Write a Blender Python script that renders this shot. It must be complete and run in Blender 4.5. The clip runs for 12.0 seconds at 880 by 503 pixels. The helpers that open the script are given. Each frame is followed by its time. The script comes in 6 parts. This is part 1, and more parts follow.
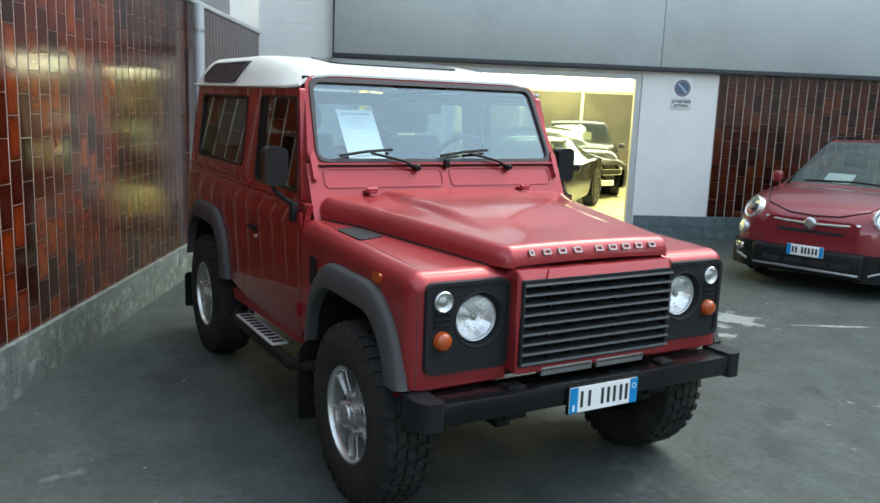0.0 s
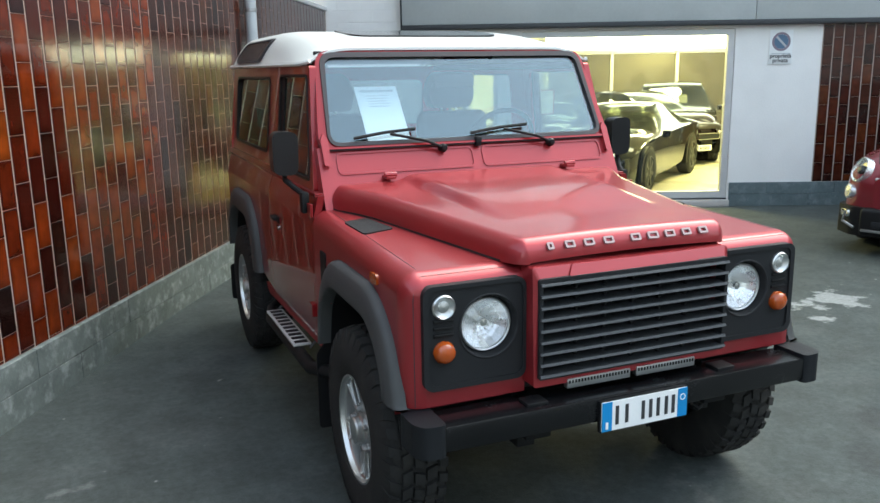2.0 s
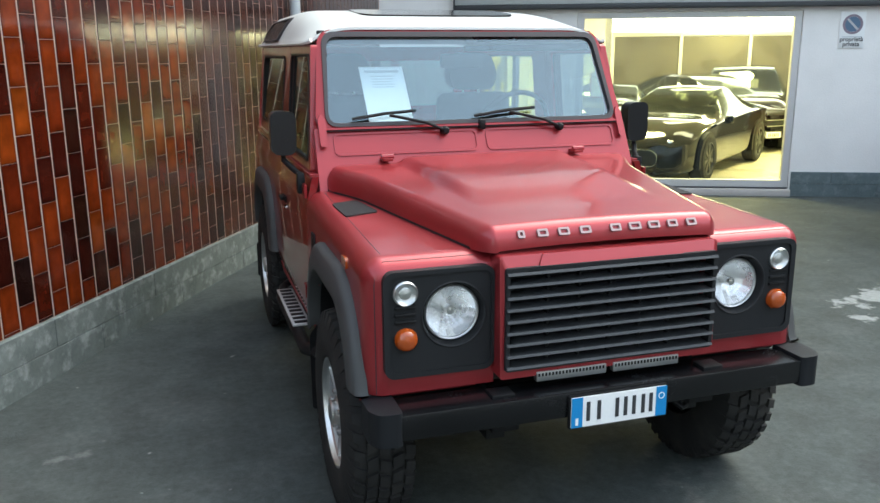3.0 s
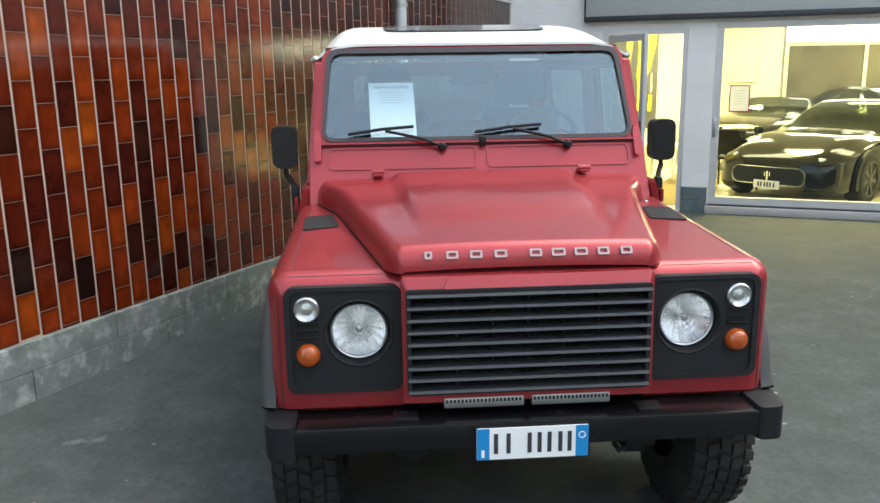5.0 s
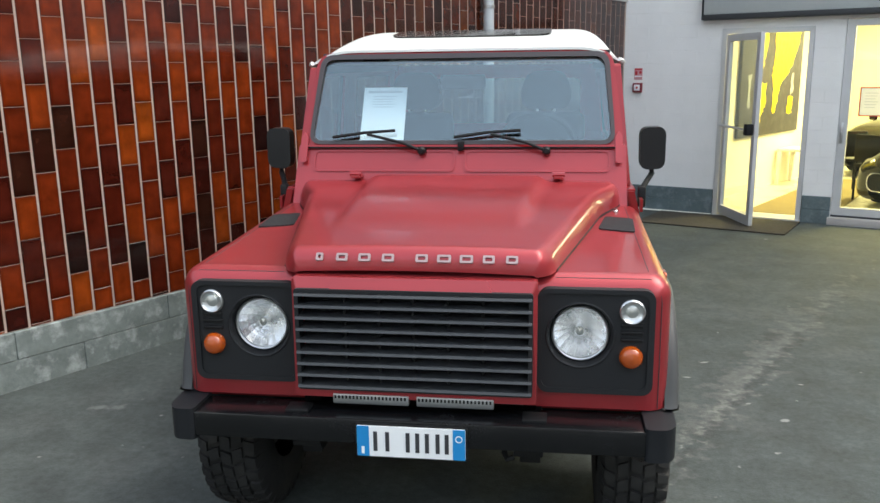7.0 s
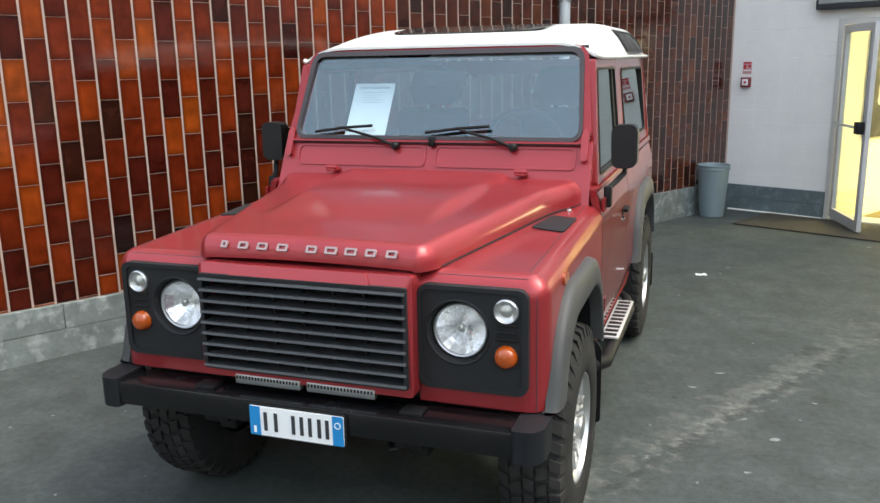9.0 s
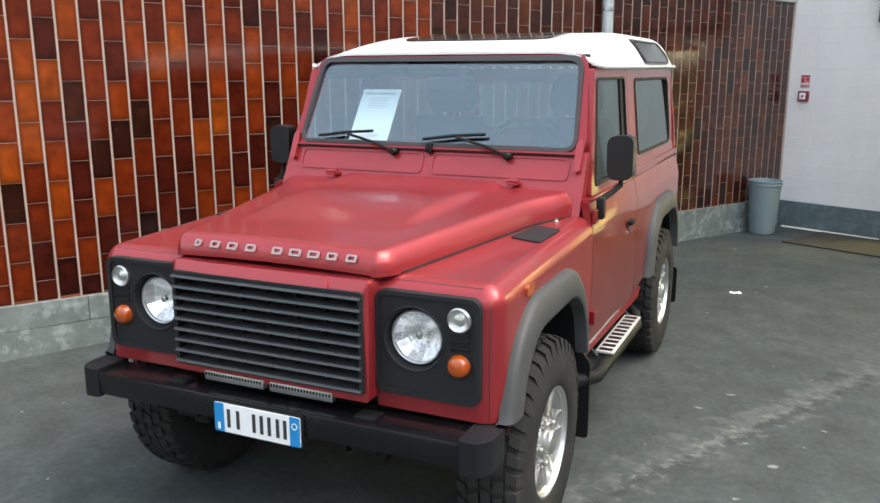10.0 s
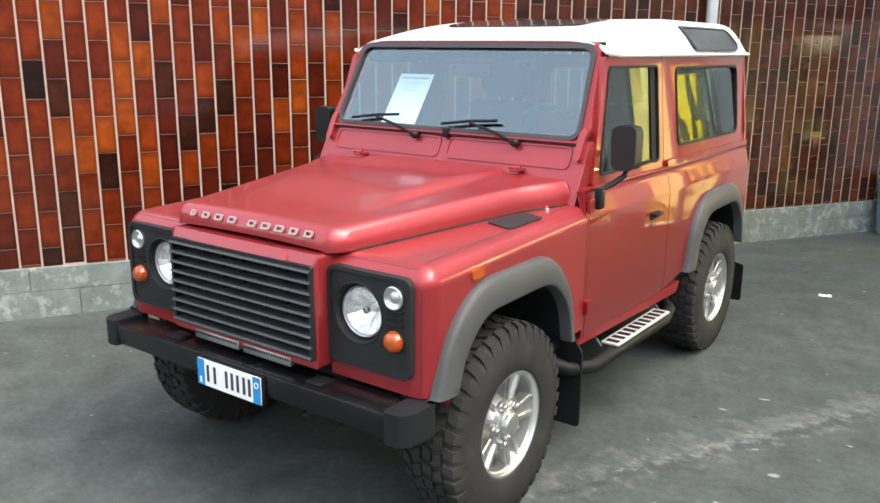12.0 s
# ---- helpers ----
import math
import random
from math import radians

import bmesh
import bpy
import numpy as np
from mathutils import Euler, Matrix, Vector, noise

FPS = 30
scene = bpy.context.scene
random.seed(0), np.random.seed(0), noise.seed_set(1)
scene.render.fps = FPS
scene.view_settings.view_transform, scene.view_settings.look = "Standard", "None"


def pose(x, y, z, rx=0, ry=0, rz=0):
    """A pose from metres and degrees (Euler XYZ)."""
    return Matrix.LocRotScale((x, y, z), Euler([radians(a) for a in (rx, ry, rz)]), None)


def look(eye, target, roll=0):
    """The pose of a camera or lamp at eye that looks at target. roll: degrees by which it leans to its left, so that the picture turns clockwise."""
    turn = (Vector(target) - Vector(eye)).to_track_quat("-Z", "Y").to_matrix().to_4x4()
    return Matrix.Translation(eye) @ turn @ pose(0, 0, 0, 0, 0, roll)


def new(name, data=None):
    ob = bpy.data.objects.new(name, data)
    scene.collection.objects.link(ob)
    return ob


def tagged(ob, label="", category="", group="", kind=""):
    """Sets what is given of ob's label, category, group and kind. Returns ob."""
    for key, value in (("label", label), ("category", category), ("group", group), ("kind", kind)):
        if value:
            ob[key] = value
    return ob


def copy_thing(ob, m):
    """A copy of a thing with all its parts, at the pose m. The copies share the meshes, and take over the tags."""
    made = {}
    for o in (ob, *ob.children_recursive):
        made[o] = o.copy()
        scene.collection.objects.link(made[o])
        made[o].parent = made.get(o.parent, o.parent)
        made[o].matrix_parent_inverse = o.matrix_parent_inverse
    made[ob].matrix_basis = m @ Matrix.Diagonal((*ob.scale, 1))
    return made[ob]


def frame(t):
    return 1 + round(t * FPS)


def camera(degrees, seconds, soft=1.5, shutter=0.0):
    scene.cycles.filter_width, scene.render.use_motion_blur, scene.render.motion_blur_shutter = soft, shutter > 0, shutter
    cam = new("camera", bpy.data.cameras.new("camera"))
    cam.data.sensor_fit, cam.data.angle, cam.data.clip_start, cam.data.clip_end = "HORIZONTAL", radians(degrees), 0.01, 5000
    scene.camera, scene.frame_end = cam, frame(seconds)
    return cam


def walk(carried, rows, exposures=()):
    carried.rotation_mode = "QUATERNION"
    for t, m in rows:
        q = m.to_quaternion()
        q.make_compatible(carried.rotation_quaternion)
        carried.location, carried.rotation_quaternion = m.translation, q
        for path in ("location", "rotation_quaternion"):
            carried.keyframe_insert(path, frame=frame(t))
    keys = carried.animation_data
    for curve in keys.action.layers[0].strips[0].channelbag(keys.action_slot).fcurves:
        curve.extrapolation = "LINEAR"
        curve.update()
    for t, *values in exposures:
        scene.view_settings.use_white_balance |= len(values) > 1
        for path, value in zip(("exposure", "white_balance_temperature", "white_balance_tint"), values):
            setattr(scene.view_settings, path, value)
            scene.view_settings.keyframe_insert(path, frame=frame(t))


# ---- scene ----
cam = camera(56.2, 12.0)
PATH = [
    (0, (-2.229, -3.122, 1.735), (-1.239, -1.422, 1.376), 2.2),
    (0.5, (-2.088, -3.011, 1.743), (-1.142, -1.294, 1.351), 1.4),
    (1, (-1.997, -2.936, 1.744), (-1.077, -1.206, 1.341), 0.8),
    (1.5, (-1.876, -2.887, 1.732), (-1.031, -1.124, 1.311), -1.0),
    (2, (-1.701, -2.892, 1.74), (-0.944, -1.092, 1.312), -0.9),
    (2.5, (-1.498, -2.943, 1.735), (-0.833, -1.11, 1.289), -0.3),
    (2.7, (-1.445, -2.956, 1.738), (-0.811, -1.114, 1.282), -0.3),
    (4.3, (-0.789, -2.932, 1.717), (-0.46, -1.024, 1.217), -0.3),
    (4.5, (-0.696, -2.984, 1.725), (-0.424, -1.064, 1.236), -0.3),
    (5, (-0.462, -3.082, 1.746), (-0.321, -1.136, 1.307), -0.8),
    (5.5, (-0.278, -3.08, 1.729), (-0.212, -1.126, 1.305), -0.6),
    (6, (-0.056, -3.049, 1.743), (-0.088, -1.098, 1.307), -0.0),
    (6.5, (0.152, -3.06, 1.757), (0.0, -1.114, 1.32), -0.2),
    (7, (0.455, -3.133, 1.776), (0.18, -1.202, 1.335), -0.8),
    (7.2, (0.553, -3.139, 1.768), (0.24, -1.213, 1.329), -1.2),
    (8.8, (1.228, -2.98, 1.764), (0.621, -1.127, 1.318), -1.3),
    (9, (1.348, -2.973, 1.774), (0.696, -1.136, 1.325), -1.1),
    (9.5, (1.553, -2.965, 1.784), (0.809, -1.163, 1.339), -0.5),
    (10, (1.683, -2.831, 1.767), (0.871, -1.055, 1.337), -0.1),
    (10.5, (1.796, -2.665, 1.785), (0.921, -0.914, 1.373), -0.1),
    (11, (1.964, -2.586, 1.773), (0.999, -0.885, 1.354), 0.2),
    (11.5, (2.233, -2.552, 1.777), (1.155, -0.932, 1.314), 0.6),
    (12, (2.364, -2.568, 1.798), (1.22, -0.998, 1.322), 0.5),
]
EXPOSURES = [(0, 2.14, 6480, -3), (2.5, 2.25, 6580, 0), (6, 2.23, 6950, 4), (10.5, 2.49, 7150, 5), (12, 2.74, 7250, 6)]
walk(cam, [(t, look(eye, target, roll)) for t, eye, target, roll in PATH], exposures=EXPOSURES)

# ---- world and light ----
world = bpy.data.worlds.new("sky")
scene.world = world
world.use_nodes = True
wn, wl = world.node_tree.nodes, world.node_tree.links
sky = wn.new("ShaderNodeTexSky")
sky.sky_type, sky.sun_disc = "NISHITA", False
sky.sun_elevation, sky.sun_rotation = radians(54), radians(75)
sky.air_density, sky.dust_density, sky.ozone_density = 1.0, 1.8, 1.0
haze = wn.new("ShaderNodeHueSaturation")
haze.inputs["Saturation"].default_value = 0.6
wl.new(sky.outputs[0], haze.inputs["Color"])
wl.new(haze.outputs[0], wn["Background"].inputs[0])
wn["Background"].inputs[1].default_value = 0.15
sun = new("sun", bpy.data.lights.new("sun", "SUN"))
sun.data.energy, sun.data.angle, sun.data.color = 0.33, radians(56), (1.0, 0.97, 0.92)
sun.matrix_world = look((0, 0, 0), (-0.5678, -0.1521, -0.8090))


# ---- materials ----
def mat(name, col, rough=0.5, metal=0.0, var=0.12, scale=6.0, fine=90.0, bump=0.08, coat=0.0, spec=0.5, rvar=0.1, stain=None, stain_scale=1.5, stain_amount=0.4, coat_rough=0.06):
    m = bpy.data.materials.new(name)
    m.use_nodes = True
    n, l = m.node_tree.nodes, m.node_tree.links
    b = n["Principled BSDF"]
    co = n.new("ShaderNodeTexCoord")
    big, small = n.new("ShaderNodeTexNoise"), n.new("ShaderNodeTexNoise")
    big.inputs["Scale"].default_value, big.inputs["Detail"].default_value = scale, 4
    small.inputs["Scale"].default_value, small.inputs["Detail"].default_value = fine, 3
    for t in (big, small):
        l.new(co.outputs["Object"], t.inputs["Vector"])
    add = n.new("ShaderNodeMath")
    add.operation = "MULTIPLY_ADD"
    l.new(small.outputs[0], add.inputs[0])
    add.inputs[1].default_value = 0.4
    l.new(big.outputs[0], add.inputs[2])
    ramp = n.new("ShaderNodeMapRange")
    ramp.inputs[1].default_value, ramp.inputs[2].default_value = 0.35, 1.05
    l.new(add.outputs[0], ramp.inputs[0])
    mix = n.new("ShaderNodeMix")
    mix.data_type = "RGBA"
    mix.inputs[6].default_value = (*[c * (1 - var) for c in col], 1)
    mix.inputs[7].default_value = (*[min(1, c * (1 + var)) for c in col], 1)
    l.new(ramp.outputs[0], mix.inputs[0])
    out = mix.outputs[2]
    if stain:
        st, thr, m2 = n.new("ShaderNodeTexNoise"), n.new("ShaderNodeMapRange"), n.new("ShaderNodeMix")
        st.inputs["Scale"].default_value, st.inputs["Detail"].default_value = stain_scale, 8
        st.inputs["Roughness"].default_value = 0.65
        l.new(co.outputs["Object"], st.inputs["Vector"])
        thr.inputs[1].default_value, thr.inputs[2].default_value, thr.inputs[4].default_value = 0.5, 0.68, stain_amount
        l.new(st.outputs[0], thr.inputs[0])
        m2.data_type = "RGBA"
        l.new(thr.outputs[0], m2.inputs[0])
        l.new(out, m2.inputs[6])
        m2.inputs[7].default_value = (*stain, 1)
        out = m2.outputs[2]
    l.new(out, b.inputs["Base Color"])
    rr = n.new("ShaderNodeMapRange")
    rr.inputs[3].default_value, rr.inputs[4].default_value = max(0.02, rough - rvar), min(1, rough + rvar)
    l.new(add.outputs[0], rr.inputs[0])
    l.new(rr.outputs[0], b.inputs["Roughness"])
    b.inputs["Metallic"].default_value = metal
    b.inputs["Specular IOR Level"].default_value = spec
    b.inputs["Coat Weight"].default_value = coat
    b.inputs["Coat Roughness"].default_value = coat_rough
    if bump:
        bp = n.new("ShaderNodeBump")
        bp.inputs["Strength"].default_value, bp.inputs["Distance"].default_value = bump, 0.01
        l.new(small.outputs[0], bp.inputs["Height"])
        l.new(bp.outputs[0], b.inputs["Normal"])
    return m


def glass(name, tint=(0.8, 0.85, 0.85), gloss=0.10, sheen=(0.88, 0.98, 0.95)):
    m = bpy.data.materials.new(name)
    m.use_nodes = True
    n, l = m.node_tree.nodes, m.node_tree.links
    n.remove(n["Principled BSDF"])
    tr, gl, mx, fr, ma = n.new("ShaderNodeBsdfTransparent"), n.new("ShaderNodeBsdfGlossy"), n.new("ShaderNodeMixShader"), n.new("ShaderNodeLayerWeight"), n.new("ShaderNodeMath")
    tr.inputs[0].default_value = (*tint, 1)
    gl.inputs[0].default_value, gl.inputs[1].default_value = (*sheen, 1), 0.01
    fr.inputs[0].default_value = 0.5
    po = n.new("ShaderNodeMath")
    po.operation, po.inputs[1].default_value = "POWER", 5.0
    l.new(fr.outputs["Facing"], po.inputs[0])
    ma.operation = "MULTIPLY_ADD"
    ma.inputs[1].default_value, ma.inputs[2].default_value = 0.96 - gloss, 0.04 + gloss
    l.new(po.outputs[0], ma.inputs[0])
    l.new(ma.outputs[0], mx.inputs[0])
    l.new(tr.outputs[0], mx.inputs[1])
    l.new(gl.outputs[0], mx.inputs[2])
    l.new(mx.outputs[0], n["Material Output"].inputs[0])
    return m


def glow(name, col, power):
    m = bpy.data.materials.new(name)
    m.use_nodes = True
    b = m.node_tree.nodes["Principled BSDF"]
    b.inputs["Base Color"].default_value = (*col, 1)
    b.inputs["Emission Color"].default_value = (*col, 1)
    b.inputs["Emission Strength"].default_value = power
    return m


def tile_mat(name, per_object, stops=None, rough=0.09):
    m = mat(name, (0.2, 0.05, 0.02), rough, 0, bump=0.05, fine=60, coat=0.15, rvar=0.04, spec=0.42)
    n, l = m.node_tree.nodes, m.node_tree.links
    if per_object:
        src = n.new("ShaderNodeObjectInfo").outputs["Random"]
    else:
        src = n.new("ShaderNodeNewGeometry").outputs["Random Per Island"]
    ramp = n.new("ShaderNodeValToRGB")
    ramp.color_ramp.interpolation = "CONSTANT"
    stops = stops or ((0.0, (0.030, 0.005, 0.003)), (0.10, (0.062, 0.0085, 0.0035)), (0.28, (0.096, 0.0125, 0.0035)), (0.50, (0.126, 0.0170, 0.0042)), (0.76, (0.154, 0.0225, 0.0045)), (0.92, (0.184, 0.032, 0.005)), (0.97, (0.074, 0.0095, 0.0035)))
    el = ramp.color_ramp.elements
    el[0].position, el[0].color = stops[0][0], (*stops[0][1], 1)
    el[1].position, el[1].color = stops[1][0], (*stops[1][1], 1)
    for p, c in stops[2:]:
        el.new(p).color = (*c, 1)
    l.new(src, ramp.inputs[0])
    noi, co = n.new("ShaderNodeTexNoise"), n.new("ShaderNodeTexCoord")
    noi.inputs["Scale"].default_value, noi.inputs["Detail"].default_value = 9, 5
    shift = n.new("ShaderNodeVectorMath")
    shift.operation, shift.inputs[1].default_value = "MULTIPLY_ADD", (37, 37, 37)
    l.new(src, shift.inputs[0])
    l.new(co.outputs["Object"], shift.inputs[2])
    l.new(shift.outputs[0], noi.inputs["Vector"])
    mp, mul = n.new("ShaderNodeMapRange"), n.new("ShaderNodeMix")
    mp.inputs[1].default_value, mp.inputs[2].default_value, mp.inputs[3].default_value, mp.inputs[4].default_value = 0.3, 0.7, 0.6, 1.25
    l.new(noi.outputs[0], mp.inputs[0])
    mul.data_type, mul.blend_type = "RGBA", "MULTIPLY"
    mul.inputs[0].default_value = 1
    l.new(ramp.outputs[0], mul.inputs[6])
    l.new(mp.outputs[0], mul.inputs[7])
    b = n["Principled BSDF"]
    out = mul.outputs[2]
    if per_object:
        # the glaze runs thin and darker towards each tile's rim
        sep = n.new("ShaderNodeSeparateXYZ")
        l.new(co.outputs["Generated"], sep.inputs[0])
        edge = None
        for k in (0, 2):
            ab = n.new("ShaderNodeMath")
            ab.operation, ab.inputs[1].default_value = "SUBTRACT", 0.5
            l.new(sep.outputs[k], ab.inputs[0])
            ab2 = n.new("ShaderNodeMath")
            ab2.operation = "ABSOLUTE"
            l.new(ab.outputs[0], ab2.inputs[0])
            if edge is None:
                edge = ab2.outputs[0]
            else:
                mx = n.new("ShaderNodeMath")
                mx.operation = "MAXIMUM"
                l.new(edge, mx.inputs[0])
                l.new(ab2.outputs[0], mx.inputs[1])
                edge = mx.outputs[0]
        wob = n.new("ShaderNodeMath")
        wob.operation, wob.inputs[1].default_value = "MULTIPLY_ADD", 0.22
        l.new(noi.outputs[0], wob.inputs[0])
        l.new(edge, wob.inputs[2])
        er = n.new("ShaderNodeMapRange")
        er.inputs[1].default_value, er.inputs[2].default_value, er.inputs[3].default_value, er.inputs[4].default_value = 0.42, 0.62, 1.12, 0.62
        l.new(wob.outputs[0], er.inputs[0])
        mu = n.new("ShaderNodeMix")
        mu.data_type, mu.blend_type = "RGBA", "MULTIPLY"
        mu.inputs[0].default_value = 1
        l.new(out, mu.inputs[6])
        l.new(er.outputs[0], mu.inputs[7])
        out = mu.outputs[2]
    l.new(out, b.inputs["Base Color"])
    return m


def asphalt_mat():
    """Worn asphalt: grain, broad stains, a patched seam, dried lime marks and oil spots at their places."""
    m = mat("asphalt", (0.058, 0.068, 0.065), 0.78, 0, var=0.42, scale=4.5, fine=110, bump=0.28, rvar=0.15, spec=0.30, stain=(0.102, 0.111, 0.107), stain_scale=1.6, stain_amount=0.45)
    n, l = m.node_tree.nodes, m.node_tree.links
    b = n["Principled BSDF"]
    base = b.inputs["Base Color"].links[0].from_socket
    co = n.new("ShaderNodeTexCoord").outputs["Object"]

    def noise_at(scale, detail=6, rough=0.6):
        t = n.new("ShaderNodeTexNoise")
        t.inputs["Scale"].default_value, t.inputs["Detail"].default_value, t.inputs["Roughness"].default_value = scale, detail, rough
        l.new(co, t.inputs["Vector"])
        return t.outputs[0]

    def math_(op, a, c, d=None):
        t = n.new("ShaderNodeMath")
        t.operation = op
        for k, v in enumerate((a, c, d)):
            if v is None:
                continue
            if isinstance(v, (int, float)):
                t.inputs[k].default_value = v
            else:
                l.new(v, t.inputs[k])
        return t.outputs[0]

    def blot(base, centre, turn, size, col, amount, rag, grain, lo=0.75, hi=1.05):
        mp = n.new("ShaderNodeMapping")
        mp.vector_type = "TEXTURE"
        mp.inputs["Location"].default_value = (*centre, 0)
        mp.inputs["Rotation"].default_value = (0, 0, radians(turn))
        mp.inputs["Scale"].default_value = (*size, 1)
        l.new(co, mp.inputs["Vector"])
        ln = n.new("ShaderNodeVectorMath")
        ln.operation = "LENGTH"
        l.new(mp.outputs[0], ln.inputs[0])
        d = math_("MULTIPLY_ADD", math_("SUBTRACT", noise_at(grain), 0.5), rag, ln.outputs["Value"])
        r = n.new("ShaderNodeMapRange")
        r.inputs[1].default_value, r.inputs[2].default_value, r.inputs[3].default_value, r.inputs[4].default_value = lo, hi, amount, 0.0
        l.new(d, r.inputs[0])
        mx = n.new("ShaderNodeMix")
        mx.data_type = "RGBA"
        l.new(r.outputs[0], mx.inputs[0])
        l.new(base, mx.inputs[6])
        mx.inputs[7].default_value = (*col, 1)
        return mx.outputs[2]

    pale, sand, oil = (0.34, 0.35, 0.34), (0.150, 0.154, 0.145), (0.035, 0.037, 0.038)
    base = blot(base, (1.60, 1.62), 61.3, (3.6, 0.17), sand, 0.48, 4.5, 9.0, 0.0, 0.8)
    base = blot(base, (1.45, 1.25), 61.3, (1.6, 0.10), (0.20, 0.205, 0.185), 0.5, 6.0, 18.0, -0.3, 0.4)
    base = blot(base, (1.68, 1.60), 61.3, (3.0, 0.05), oil, 0.5, 5.0, 10.0, 0.0, 0.7)
    base = blot(base, (1.88, 2.30), 61.3, (0.26, 0.07), oil, 0.6, 2.5, 10.0, 0.3, 0.9)
    base = blot(base, (3.3, 1.45), 40, (0.75, 0.38), pale, 0.75, 4.5, 3.6, 0.1, 0.35)
    base = blot(base, (3.95, 1.05), -28, (0.45, 0.05), pale, 0.8, 2.2, 4.0, 0.4, 0.8)
    base = blot(base, (2.55, -0.35), -50, (0.35, 0.06), pale, 0.7, 3.0, 5.0, 0.2, 0.5)
    base = blot(base, (1.83, -0.17), 10, (0.17, 0.12), oil, 0.6, 1.6, 9.0, 0.6, 1.0)
    base = blot(base, (1.42, -0.46), 30, (0.24, 0.12), oil, 0.45, 1.6, 9.0, 0.6, 1.0)
    base = blot(base, (2.40, 0.0), 60, (0.16, 0.06), oil, 0.5, 1.6, 9.0, 0.6, 1.0)
    base = blot(base, (-1.95, 0.73), 20, (0.22, 0.06), pale, 0.22, 3.0, 8.0, 0.2, 0.6)
    for centre, turn, size in (((1.366, 1.757), 20, (0.035, 0.012)), ((1.224, 1.497), -10, (0.030, 0.010)), ((1.624, 0.944), 40, (0.030, 0.022)), ((1.837, 1.447), 0, (0.018, 0.010)), ((1.491, 1.143), 15, (0.018, 0.009))):
        base = blot(base, centre, turn, size, (0.30, 0.31, 0.30), 0.7, 1.2, 40.0, 0.6, 1.0)
    base = blot(base, (1.14, 1.316), 0, (0.022, 0.014), oil, 0.8, 0.8, 40.0, 0.6, 1.0)
    speck = n.new("ShaderNodeMapRange")
    speck.inputs[1].default_value, speck.inputs[2].default_value, speck.inputs[4].default_value = 0.74, 0.78, 0.6
    l.new(noise_at(11, 2, 0.5), speck.inputs[0])
    mx = n.new("ShaderNodeMix")
    mx.data_type = "RGBA"
    l.new(speck.outputs[0], mx.inputs[0])
    l.new(base, mx.inputs[6])
    mx.inputs[7].default_value = (0.3, 0.3, 0.29, 1)
    grit = n.new("ShaderNodeMapRange")
    grit.inputs[1].default_value, grit.inputs[2].default_value, grit.inputs[3].default_value, grit.inputs[4].default_value = 0.36, 0.64, 0.80, 1.20
    l.new(noise_at(24, 9, 0.75), grit.inputs[0])
    mu = n.new("ShaderNodeMix")
    mu.data_type, mu.blend_type = "RGBA", "MULTIPLY"
    mu.inputs[0].default_value = 1
    l.new(mx.outputs[2], mu.inputs[6])
    l.new(grit.outputs[0], mu.inputs[7])
    l.new(mu.outputs[2], b.inputs["Base Color"])
    return m


# one car paint in two tones: sides darkened as in shade
paint = mat("red metallic paint", (0.275, 0.0145, 0.018), 0.33, 0.5, var=0.06, scale=3, fine=500, bump=0.008, coat=0.85, spec=0.15, rvar=0.05, coat_rough=0.02)
# tops and nose, rougher from weather; part of their sheen is in the colour
paint_top = mat("weathered red metallic paint lightened for sheen", (0.335, 0.025, 0.031), 0.42, 0.5, var=0.08, scale=4, fine=400, bump=0.010, coat=0.65, rvar=0.08, coat_rough=0.10)
sill_paint = mat("dusty red sill paint", (0.30, 0.022, 0.026), 0.5, 0.2, var=0.15, scale=6, fine=300, bump=0.03, spec=0.3, stain=(0.20, 0.03, 0.03), stain_amount=0.4)
paint_crossover = mat("dark red car paint", (0.23, 0.012, 0.022), 0.32, 0.2, var=0.05, scale=3, fine=500, bump=0.01, coat=1.0, rvar=0.05)
white_paint = mat("white roof paint", (0.80, 0.80, 0.76), 0.35, 0, var=0.04, scale=3, fine=200, bump=0.02, coat=0.3, stain=(0.6, 0.6, 0.56), stain_amount=0.25)
plastic = mat("grey moulded plastic", (0.015, 0.0156, 0.017), 0.6, 0, var=0.15, scale=8, fine=400, bump=0.12, spec=0.3)
cap_plastic = mat("blue-black moulded plastic", (0.010, 0.0112, 0.0135), 0.5, 0, var=0.15, scale=8, fine=400, bump=0.1, spec=0.3)
slat_plastic = mat("weathered grille plastic", (0.042, 0.044, 0.047), 0.40, 0, var=0.18, scale=8, fine=400, bump=0.08, spec=0.5)
arch_plastic = mat("weathered arch plastic", (0.062, 0.063, 0.063), 0.5, 0, var=0.14, scale=6, fine=400, bump=0.1, spec=0.38)
black_plastic = mat("black plastic", (0.009, 0.009, 0.0097), 0.5, 0, var=0.2, scale=8, fine=300, bump=0.1, spec=0.25)
satin_black = mat("satin black steel", (0.006, 0.0062, 0.007), 0.20, 0.0, var=0.25, scale=5, fine=200, bump=0.05, spec=0.38)
dark = mat("black interior trim", (0.012, 0.0125, 0.014), 0.8, 0, var=0.2)
rubber = mat("tyre rubber", (0.023, 0.0225, 0.022), 0.75, 0, var=0.3, scale=8, fine=200, bump=0.2, spec=0.25, stain=(0.045, 0.042, 0.038), stain_scale=7, stain_amount=0.7)
mirror_plastic = mat("smooth black plastic", (0.009, 0.009, 0.010), 0.28, 0, var=0.2, scale=8, fine=300, bump=0.05, spec=0.42)
window_seal = mat("black window rubber", (0.012, 0.011, 0.011), 0.5, 0, var=0.15, spec=0.3)
